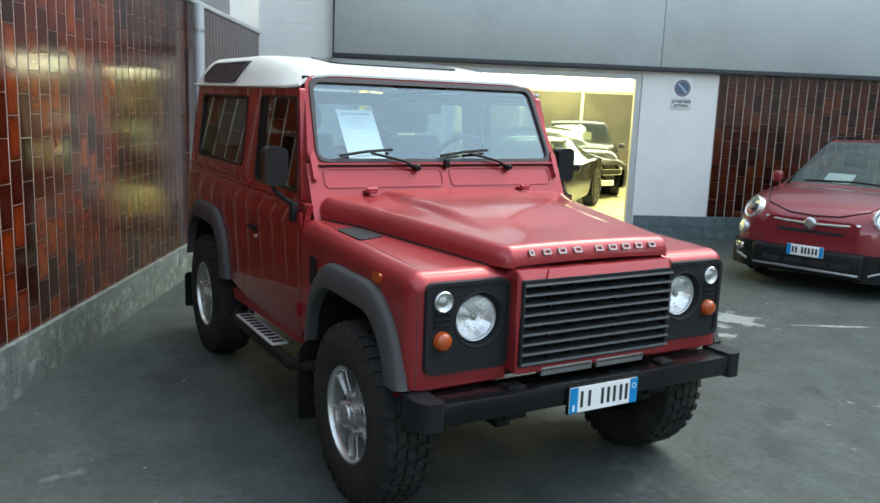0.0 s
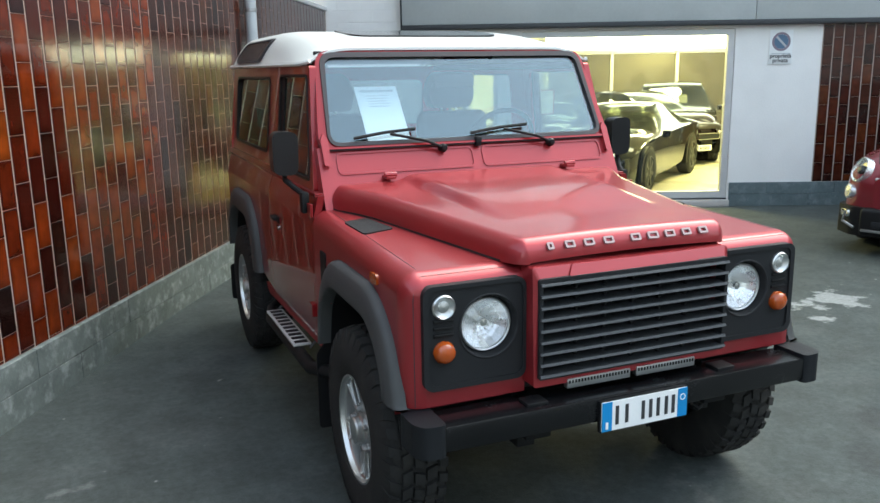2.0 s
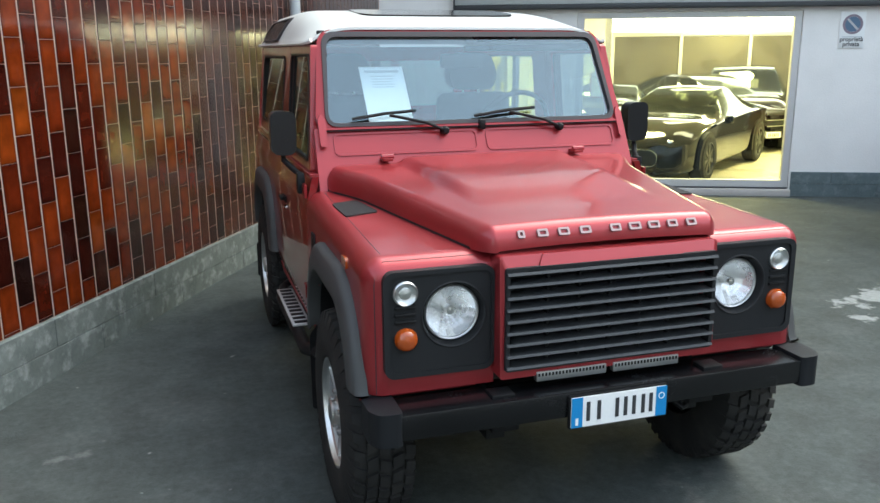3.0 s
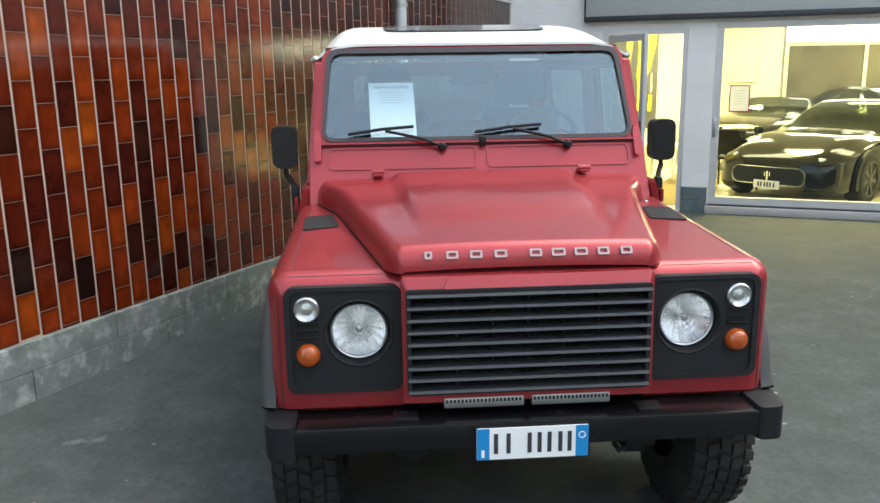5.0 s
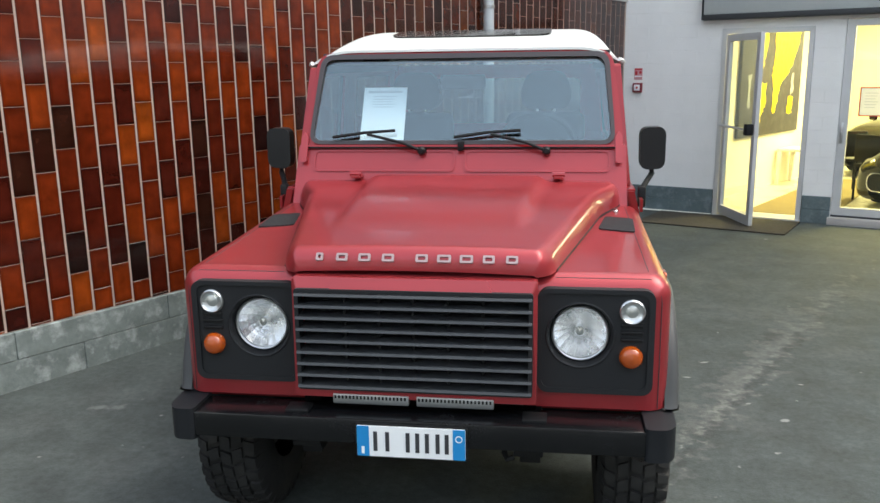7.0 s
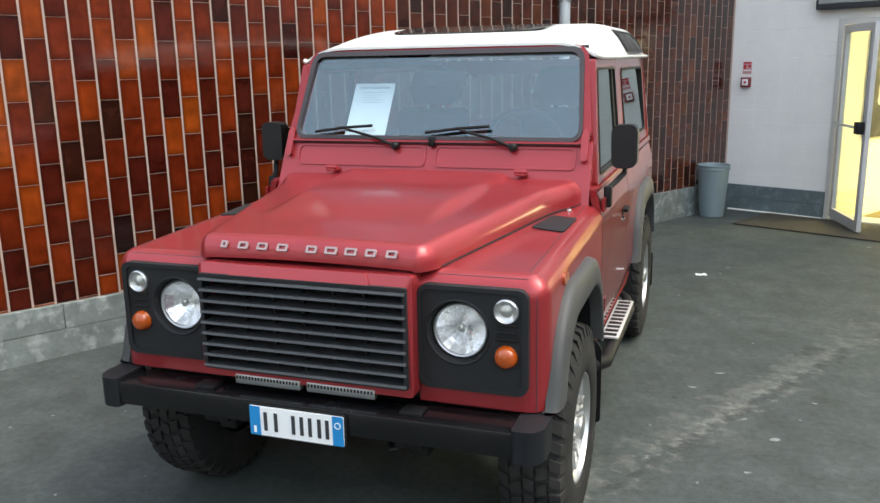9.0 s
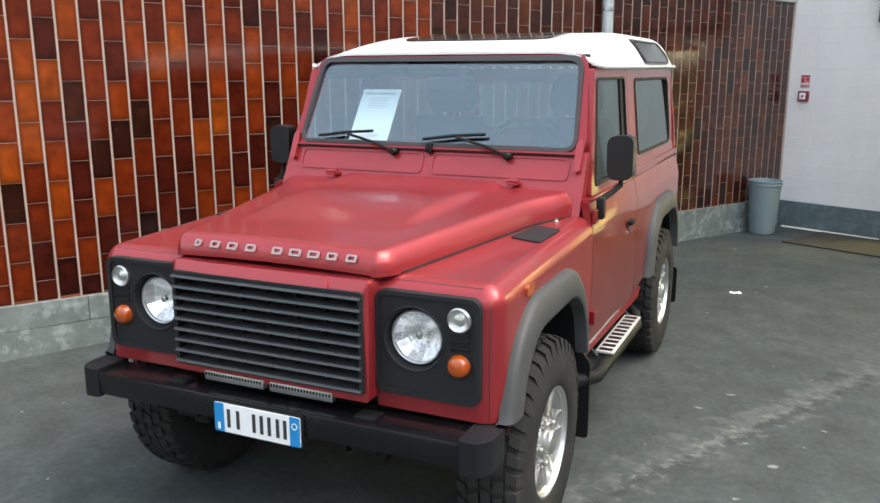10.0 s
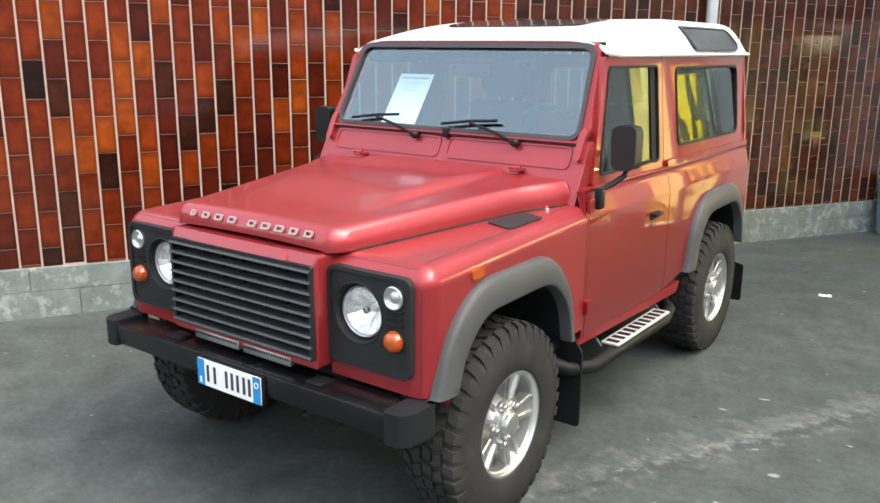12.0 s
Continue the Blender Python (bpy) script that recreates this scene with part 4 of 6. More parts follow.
# a dark strip draws the seam together with the shadow line under the lip
part("frame_joint", holed(B(), rrect(-0.752, 0.752, 1.396, 1.404, 0.002, 1), [], lambda u, v: (u, slope(v) - 0.0135, v), lambda u, v: (u, slope(v), v)), seal, ws)
part("frame_lip", holed(B(), rrect(-0.752, 0.752, 1.4045, 1.413, 0.003, 1), [], lambda u, v: (u, slope(v) - 0.026, v), lambda u, v: (u, slope(v), v)), paint, ws)


def bracket(s):
    b = holed(B(), rpoly([(0.722, 1.335), (0.752, 1.335), (0.754, 1.45), (0.738, 1.475), (0.720, 1.45)], 0.010), [], lambda u, v: (u, slope(v) - 0.028, v), lambda u, v: (u, slope(v), v))
    part("screen_bracket", mirrored(b, s), paint_top, car, weighted=True)


both(bracket)
for x0, x1, x2, pz in ((-0.60, -0.30, -0.17, 1.387), (-0.02, 0.29, 0.41, 1.387)):
    def on(x, z, off):
        return (x, slope(z) - off, z)
    w = part("wiper", tube(B(), [on(x2, pz, 0.03), on(x2 - 0.09, 1.425, 0.055), on((x0 + x1) / 2 + 0.02, 1.462, 0.05)], 0.007), black_plastic, car, "black wiper arm and blade")
    part("blade", tube(B(), [on(x0, 1.448, 0.035), on((x0 + x1) / 2, 1.468, 0.036), on(x1, 1.478, 0.035)], 0.008, 6), black_plastic, w)
    part("spindle", lathe(B(), [(0.02, 0), (0.02, -0.03), (0.012, -0.045), (0.0005, -0.046)], 12, "y", (x2, slope(pz), pz)), black_plastic, w)
part("washer_nozzle", box(B(), 0.0, 0.03, slope(1.40) - 0.035, slope(1.40), 1.385, 1.43, 0.006), black_plastic, car)

# body sides
WAIST, GUT = 1.215, 1.775


def side_x(z):
    if z <= WAIST:
        return SIDE - 0.030 * (max(0.0, 0.66 - z) / 0.2) ** 2 - 0.030 * (max(0.0, z - 1.085) / 0.13) ** 1.15
    return 0.797 - (z - WAIST) * 0.052 / (GUT - WAIST)


def wallpanel(name, s, outline, holes, material, parent, depth=0.03, proud=0.0):
    b = holed(B(), outline, holes, lambda u, v: (0.0, u, v), lambda u, v: (-depth, u, v))
    for z in (0.50, 0.54, 0.58, 0.62, 0.66, 1.085, 1.095, 1.107, 1.12, 1.14, 1.165, 1.19):
        bmesh.ops.bisect_plane(b, geom=b.verts[:] + b.edges[:] + b.faces[:], plane_co=(0, 0, z), plane_no=(0, 0, 1))
    for v in b.verts:
        v.co.x += side_x(v.co.z) + proud
    return part(name, mirrored(b, s), material, parent, weighted=False)


def body_side(s):
    # door: lower skin and framed window
    dl = wallpanel("door", s, rpoly([(0.625, 0.555), (1.555, 0.555), (1.555, WAIST), (0.625, WAIST)], 0.025), [], paint, car, 0.04)
    up = wallpanel("window_frame", s, rpoly([(0.71, WAIST + 0.003), (1.54, WAIST + 0.003), (1.535, GUT - 0.001), (0.884, GUT - 0.001)], 0.02), [rpoly([(0.785, 1.262), (1.475, 1.262), (1.475, 1.728), (0.915, 1.728)], 0.025)], paint, dl, 0.03)
    wallpanel("seal", s, rpoly([(0.780, 1.256), (1.481, 1.256), (1.481, 1.734), (0.91, 1.734)], 0.028), [rpoly([(0.793, 1.268), (1.469, 1.268), (1.469, 1.722), (0.922, 1.722)], 0.024)], window_seal, dl, 0.016, 0.004)
    gl = wallpanel("window", s, rpoly([(0.79, 1.265), (1.472, 1.265), (1.472, 1.725), (0.918, 1.725)], 0.02), [], window_glass, dl, 0.004, -0.012)
    gl.visible_shadow = False
    wallpanel("sliding_bar", s, rrect(1.40, 1.455, 1.27, 1.72, 0.004, 1), [], black_plastic, dl, 0.01, -0.006)
    b = box(B(), SIDE, SIDE + 0.006, 1.30, 1.42, 0.98, 1.015, 0.002, 1)
    h = part("door_handle", mirrored(b, s), black_plastic, dl, "black door handle")
    part("grip", mirrored(box(B(), SIDE + 0.006, SIDE + 0.03, 1.31, 1.41, 0.995, 1.013, 0.005), s), black_plastic, h)
    part("lock", mirrored(lathe(B(), [(0.014, SIDE), (0.014, SIDE + 0.008), (0.0005, SIDE + 0.009)], 12, "x", (0, 1.335, 0.955)), s), chrome, dl)
    for z in (0.70, 1.15):
        b = box(B(), SIDE - 0.005, SIDE + (0.022 if z < 1 else 0.010), 0.60, 0.655, z - 0.03, z + 0.03, 0.004)
        part("door_hinge", mirrored(b, s), paint, dl, weighted=True)
    # pillar between wing and door, rear quarter panel with its window
    wallpanel("side_pillar", s, [(0.602, 0.56), (0.622, 0.56), (0.622, 1.213), (0.602, 1.213)], [], paint, car, 0.03)
    rear = [(1.56, 0.555), (1.80, 0.60)] + arch_pts(AX[1]) + [(2.84, 0.60), (2.925, 0.60), (2.925, WAIST), (1.56, WAIST)]
    q = wallpanel("rear_quarter", s, rear, [], paint, car, 0.04)
    wallpanel("quarter_upper", s, [(1.545, WAIST + 0.003), (2.925, WAIST + 0.003), (2.905, GUT - 0.001), (1.54, GUT - 0.001)], [rpoly([(1.745, 1.315), (2.755, 1.315), (2.755, 1.715), (1.725, 1.715)], 0.05)], paint, q, 0.03)
    wallpanel("seal", s, rpoly([(1.736, 1.307), (2.764, 1.307), (2.764, 1.723), (1.716, 1.723)], 0.056), [rpoly([(1.751, 1.322), (2.749, 1.322), (2.749, 1.708), (1.731, 1.708)], 0.048)], window_seal, q, 0.02, 0.005)
    gl = wallpanel("window", s, rpoly([(1.745, 1.318), (2.752, 1.318), (2.752, 1.712), (1.727, 1.712)], 0.05), [], window_glass, q, 0.004, -0.01)
    for v in gl.data.vertices:
        v.co.x += s * (0.008 - 0.012 * (v.co.z - 1.318) / 0.394)
    gl.visible_shadow = False
    wallpanel("waist_strip", s, rrect(1.56, 2.925, 1.222, 1.252, 0.004, 1), [], paint, q, 0.02, 0.016)
    part("waist_ledge", mirrored(box(B(), 0.76, 0.812, 0.63, 2.925, WAIST - 0.010, WAIST + 0.006, 0.004), s), paint, car)
    wallpanel("sill", s, rpoly([(0.60, 0.515), (1.84, 0.475), (1.84, 0.548), (0.60, 0.552)], 0.01), [], sill_paint, car, 0.05, -0.004)
    # liners that darken the wheel wells
    for cy in AX:
        b = B()
        line = arch_line(ARCH_IN, 25)
        sheet(b, lambda k, x: (x, cy + line[k][0] * 0.995, line[k][1] - 0.004), list(range(25)), [0.42, SIDE - 0.01], (0, 0, 0.006))
        part("wheel_well", mirrored(b, s), black_plastic, car)
        part("well_back", mirrored(box(B(), 0.40, 0.42, cy - 0.47, cy + 0.47, 0.45, 0.95), s), black_plastic, car)


both(body_side)
part("rear_panel", box(B(), -0.80, 0.80, 2.90, 2.93, 0.60, 1.30, 0.004), paint, car)
part("rear_frame", holed(B(), [(-0.80, 1.30), (0.80, 1.30), (0.745, GUT), (-0.745, GUT)], [rrect(-0.62, 0.62, 1.36, 1.68, 0.05)], lambda u, v: (u, 2.925, v), lambda u, v: (u, 2.895, v)), paint, car)
o = part("rear_window", prism(B(), rrect(-0.63, 0.63, 1.35, 1.69, 0.05), "y", 2.905, 2.91), window_glass, car)
o.visible_shadow = False
part("underbody", box(B(), -0.74, 0.74, 0.5, 2.9, 0.50, 0.56), black_plastic, car)
part("rear_bumper", box(B(), -0.72, 0.72, 2.93, 3.03, 0.52, 0.62, 0.01), satin_black, car)

# roof
RF, RR = 0.918, 2.955


def roof_w(h):
    return (1 - 0.115 * h) * (1 - h ** 3.2) ** 0.06


SEC = [(roof_w(h), h) for h in lin(0, 0.9, 12) + [0.94, 0.965, 0.98, 0.99]]
SEC += [(w, 0.99 + 0.01 * (1 - (w / SEC[15][0]) ** 2)) for w in lin(SEC[15][0], 0, 12)[1:]]
NS = len(SEC) - 1


def roof_rise(y):
    t = min(1.0, max(0.0, (y - RF) / 1.25))
    return 0.066 + 0.122 * (1 - (1 - t) ** 2.3)


def roof(u, v):
    y = RF + (RR - RF) * v
    w, h = SEC[u]
    tail = math.sqrt(max(0.0, 1 - max(0.0, (v - 0.955) / 0.045) ** 2)) if v > 0.955 else 1.0
    narrow = 1 - 0.030 * h * (1 - smooth(0, 0.30, v))
    return ((0.750 + 0.008 * smooth(0, 0.15, v)) * w * narrow, y, 1.787 + h * roof_rise(y) * max(0.1, tail))


def roof_at(i, v):
    """i runs over the section from one gutter to the other."""
    s = -1 if i <= NS else 1
    k = i if i <= NS else 2 * NS - i
    x, y, z = roof(k, v)
    return (s * x, y, z)


vs_ = lin(0, 0.4, 26) + lin(0.43, 0.93, 14) + lin(0.945, 1, 12)
rf = part("roof", sheet(B(), roof_at, list(range(2 * NS + 1)), vs_, (0, 0, -0.012)), white_paint, car, "white painted roof", angle=50)


def gutter(s):
    part("gutter", mirrored(tube(B(), [(0.740, 0.900, 1.793), (0.752, 0.915, 1.787), (0.768, 1.0, 1.780), (0.770, 2.92, 1.784), (0.755, 2.955, 1.788)], 0.010, 6), s), white_paint, rf)
    def on_roof(u, v, off):
        x = 0.758 * roof_w(min(0.98, max(0.0, (v - 1.787) / roof_rise(u))))
        return (s * (x + off), u, v)
    outl = rpoly([(2.00, 1.814), (2.69, 1.814), (2.755, 1.842), (2.68, 1.926), (1.925, 1.926)], 0.03)
    rim_ = rpoly([(1.988, 1.805), (2.697, 1.805), (2.770, 1.839), (2.689, 1.935), (1.909, 1.935)], 0.036)
    part("window_rubber", holed(B(), rim_, [outl], lambda u, v: on_roof(u, v, 0.017), lambda u, v: on_roof(u, v, -0.03)), seal, rf)
    part("roof_window", holed(B(), outl, [], lambda u, v: on_roof(u, v, 0.013), lambda u, v: on_roof(u, v, -0.03)), roof_tint, rf, "dark tinted roof side window")


roof_tint = mat("tinted roof glass", (0.02, 0.025, 0.025), 0.12, 0, bump=0, spec=0.3)
both(gutter)
SUN_Z = lambda v: 1.795 + roof_rise(v)
b = holed(B(), rpoly([(-0.42, 1.26), (0.0, 1.245), (0.42, 1.26), (0.42, 1.66), (-0.42, 1.66)], 0.10, 8), [], lambda u, v: (u, v, SUN_Z(v)), lambda u, v: (u, v, SUN_Z(v) - 0.03))
part("sunroof", b, mat("tinted sunroof glass", (0.02, 0.017, 0.015), 0.12, 0, bump=0, coat=0.6), rf, "dark tinted sunroof panel")

# mirrors
def mirror(s):
    b = prism(B(), rpoly([(0.842, 1.288), (0.955, 1.292), (0.955, 1.487), (0.838, 1.483)], 0.042, 6), "y", 0.785, 0.86, 0.026, 5)
    m_ = part("door_mirror", mirrored(b, s), mirror_plastic, car, "black plastic door mirror", weighted=True)
    part("mirror_glass", mirrored(box(B(), 0.853, 0.944, 0.859, 0.863, 1.30, 1.475), s), chrome, m_)
    part("arm", mirrored(tube(B(), [(0.90, 0.825, 1.295), (0.90, 0.815, 1.268), (0.87, 0.76, 1.235), (0.848, 0.70, 1.215), (0.845, 0.69, 1.16)], 0.013), s), black_plastic, m_)
    part("mount", mirrored(box(B(), 0.828, 0.862, 0.665, 0.715, 1.13, 1.225, 0.008), s), black_plastic, m_)


both(mirror)

# side steps and mud flaps
def step(s):
    t = part("side_step", mirrored(tube(B(), [(0.72, 0.50, 0.46), (0.80, 0.55, 0.42), (0.855, 0.68, 0.405), (0.86, 1.55, 0.405), (0.82, 1.72, 0.41), (0.72, 1.80, 0.45)], 0.032, 12), s), black_plastic, car, "black tubular side step with a pale slotted tread")
    part("tread", mirrored(box(B(), 0.795, 0.885, 0.90, 1.55, 0.44, 0.452, 0.003), s), frame_alu, t)
    for i in range(10):
        y = 0.918 + i * 0.063
        part("tread_slot", mirrored(box(B(), 0.808, 0.872, y, y + 0.036, 0.4505, 0.4545, 0.001, 1), s), black_plastic, t)
    for y in (0.86, 1.57):
        part("bracket", mirrored(tube(B(), [(0.74, y, 0.52), (0.815, y, 0.44)], 0.008), s), dark_metal, t)
    b = prism(B(), rpoly([(0.62, 0.14), (0.85, 0.14), (0.85, 0.50), (0.80, 0.56), (0.62, 0.60)], 0.02), "y", 0.585, 0.597)
    part("mud_flap", mirrored(b, s), black_plastic, car)
    b = prism(B(), rpoly([(0.62, 0.17), (0.865, 0.17), (0.865, 0.42), (0.62, 0.46)], 0.02), "y", 2.93, 2.942)
    part("mud_flap", mirrored(b, s), black_plastic, car)


both(step)

# wheels
def wheel_parts():
    hub = made("wheel", lathe(B(), [(0.0005, 0.02), (0.15, 0.02), (0.16, 0.0), (0.16, -0.06), (0.0005, -0.06)], 32, "x"), dark_metal)
    t = B()
    lathe(t, [(0.205, -0.115), (0.215, -0.122), (0.28, -0.128), (0.345, -0.12), (0.378, -0.105), (0.386, -0.085), (0.388, 0.085), (0.378, 0.105), (0.345, 0.12), (0.28, 0.128), (0.225, 0.122), (0.212, 0.114), (0.205, 0.10)], 72, "x")
    ty = part("tyre", t, rubber, hub, "chunky black off-road tyre", angle=40)
    n = 38
    lug = 2 * math.pi * 0.4 / n
    tb = B()
    for row in range(5):
        x0 = -0.112 + row * 0.0455
        for i in range(n):
            a = 2 * math.pi * (i + 0.5 * (row % 2) + (0.25 if row == 2 else 0)) / n
            outer = row in (0, 4)
            w = 0.66 if not outer else 0.56
            c = B()
            box(c, x0 + 0.003, x0 + 0.0395, -0.5 * w * lug, 0.5 * w * lug, 0.374 if outer else 0.38, 0.400)
            if outer:
                for v in c.verts:
                    sgn = -1 if row == 0 else 1
                    if v.co.z > 0.39 and (v.co.x - (x0 + 0.02)) * sgn > 0:
                        v.co.z -= 0.010
                    elif v.co.z < 0.39 and (v.co.x - (x0 + 0.02)) * sgn > 0:
                        v.co.x += sgn * 0.014
                        v.co.z -= 0.042
            sk = 0.35 * (1 if row % 2 else -1)
            for v in c.verts:
                v.co.y += sk * (v.co.x - x0 - 0.02)
            c.transform(Matrix.Rotation(a, 4, "X"))
            me = bpy.data.meshes.new("t")
            c.to_mesh(me)
            tb.from_mesh(me)
            bpy.data.meshes.remove(me)
            c.free()
    tagged(part("tread", tb, rubber, hub), kind="stuff")
    r = B()
    lathe(r, [(0.216, 0.108), (0.222, 0.118), (0.219, 0.126), (0.205, 0.124), (0.198, 0.105), (0.19, 0.02), (0.185, 0.02), (0.192, 0.10), (0.2, 0.108)], 64, "x")
    rim = part("rim", r, alloy, hub, "silver five double-spoke alloy rim")
    rim.matrix_basis = pose(-0.011, 0, 0)
    part("rim_face", lathe(B(), [(0.206, 0.098), (0.200, 0.074), (0.186, 0.034), (0.15, 0.022), (0.118, 0.038), (0.10, 0.086), (0.05, 0.096)], 60, "x"), alloy_recess, rim)
    for i in range(5):
        sl = prism(B(), rpoly([(-0.006, 0.148), (0.006, 0.148), (0.017, 0.186), (-0.017, 0.186)], 0.005), "x", 0.015, 0.035)
        sl.transform(Matrix.Rotation(2 * math.pi * i / 5, 4, "X"))
        part("rim_slot", sl, black_plastic, rim)
        turn = Matrix.Rotation(2 * math.pi * (i + 0.5) / 5, 4, "X")
        s = prism(B(), rpoly([(-0.030, 0.085), (0.030, 0.085), (0.052, 0.206), (-0.052, 0.206)], 0.01), "x", 0.044, 0.086, 0.009, 3)
        for v in s.verts:
            v.co.x += 0.012 - 0.016 * math.sin(math.pi * min(1.0, max(0.0, (v.co.z - 0.06) / 0.15)))
        s.transform(turn)
        spoke = part("spoke", s, alloy, rim, angle=40)
        for d in (-1, 1):
            s = prism(B(), [(d * 0.020 - 0.007, 0.092), (d * 0.020 + 0.007, 0.092), (d * 0.038 + 0.008, 0.203), (d * 0.038 - 0.008, 0.203)], "x", 0.070, 0.098, 0.006, 2)
            for v in s.verts:
                v.co.x += 0.010 - 0.014 * math.sin(math.pi * min(1.0, max(0.0, (v.co.z - 0.06) / 0.15)))
            s.transform(turn)
            part("ridge", s, alloy, rim, angle=40)
        a = 2 * math.pi * i / 5
        part("wheel_nut", lathe(B(), [(0.021, 0.09), (0.021, 0.098), (0.013, 0.099), (0.013, 0.114), (0.009, 0.118), (0.0005, 0.118)], 8, "x", (0, 0.082 * math.sin(a), 0.082 * math.cos(a))), steel, rim)
    part("hub_plate", lathe(B(), [(0.062, 0.09), (0.060, 0.104), (0.054, 0.108), (0.046, 0.109)], 32, "x"), alloy, rim)
    part("hub_cap", lathe(B(), [(0.048, 0.09), (0.048, 0.126), (0.044, 0.132), (0.03, 0.135), (0.0005, 0.136)], 28, "x"), alloy, rim)
    return hub


w0 = wheel_parts()
w0.parent = car
w0.matrix_basis = pose(0.752, FRONT_AXLE, HUB_Z, 20, 0, 0)
for s, y, a in ((1, AX[1], 50), (-1, FRONT_AXLE, 5), (-1, AX[1], 33)):
    copy_thing(w0, pose(s * 0.752, y, HUB_Z, 0, 0, 0 if s > 0 else 180) @ pose(0, 0, 0, a))
for y in (FRONT_AXLE, AX[1]):
    part("axle", tube(B(), [(-0.7, y, HUB_Z), (0.7, y, HUB_Z)], 0.045, 12), black_plastic, car)

# cabin
for s in (1, -1):
    part("cant_rail", mirrored(box(B(), 0.695, 0.722, 0.97, 2.90, 1.742, 1.782, 0.004, 1), s), dark, car)
part("header_rail", box(B(), -0.70, 0.70, 0.955, 0.985, 1.815, 1.838, 0.004, 1), dark, car)
part("dashboard", box(B(), -0.72, 0.72, 0.80, 1.02, 1.12, 1.41, 0.03), dark, car)
part("bulkhead", box(B(), -0.76, 0.76, 0.72, 0.76, 0.55, 1.25), dark, car)
part("cabin_floor", box(B(), -0.76, 0.76, 0.76, 2.88, 0.60, 0.64), dark, car)


def seat(s):
    st = part("front_seat", mirrored(box(B(), 0.16, 0.62, 1.35, 1.85, 0.80, 1.0, 0.05, 4), s), dark, car, "black front seat with headrest")
    b = box(B(), 0.16, 0.62, 1.80, 1.92, 0.95, 1.50, 0.05, 4)
    st2 = part("backrest", mirrored(b, s), dark, st)
    part("headrest", mirrored(prism(B(), rpoly([(0.265, 1.515), (0.515, 1.515), (0.545, 1.60), (0.50, 1.735), (0.28, 1.735), (0.235, 1.60)], 0.06, 6), "y", 1.85, 1.97, 0.035, 4), s), dark, st)
    for x in (0.34, 0.44):
        part("post", mirrored(tube(B(), [(x, 1.90, 1.48), (x, 1.90, 1.56)], 0.007), s), steel, st)


both(seat)
sw = part("steering_wheel", lathe(B(), [(0.19 + 0.014 * math.cos(a), 0.014 * math.sin(a)) for a in lin(0, 2 * math.pi, 10)], 36, "y"), dark, car)
sw.matrix_basis = pose(0.36, 1.14, 1.36, 25)
part("steering_boss", tube(B(), [(-0.19, 0, 0), (0.19, 0, 0)], 0.02), dark, sw)
part("inner_mirror", box(B(), -0.11, 0.11, 0.93, 0.96, 1.66, 1.73, 0.012), dark, car)
pp = thing("paper_notice", "white printed sheet standing behind the windscreen", "notice", pose(-0.388, 0.815, 1.413, -36, 0, 2))
part("sheet", box(B(), -0.108, 0.108, 0, 0.002, 0, 0.318), paper, pp)
part("print_bar", box(B(), -0.085, 0.085, -0.0025, -0.0005, 0.285, 0.296), grey_print, pp)
for i in range(5):
    part("print_bar", box(B(), -0.06, 0.06 - 0.01 * (i % 3), -0.0025, -0.0005, 0.262 - i * 0.015, 0.264 - i * 0.015), grey_print, pp)


# ---- the other cars ----
def catmull(ps, n):
    """Rows of numbers, drawn finer by a smooth curve; also gives the place along the row."""
    out = []
    for i in range(len(ps) - 1):
        p0, p1, p2, p3 = ps[max(i - 1, 0)], ps[i], ps[i + 1], ps[min(i + 2, len(ps) - 1)]
        for k in range(n):
            t = k / n
            out.append((i + t, [0.5 * (2 * b + (c - a) * t + (2 * a - 5 * b + 4 * c - d) * t * t + (3 * b - a - 3 * c + d) * t ** 3) for a, b, c, d in zip(p0, p1, p2, p3)]))
    out.append((len(ps) - 1, list(ps[-1])))
    return out


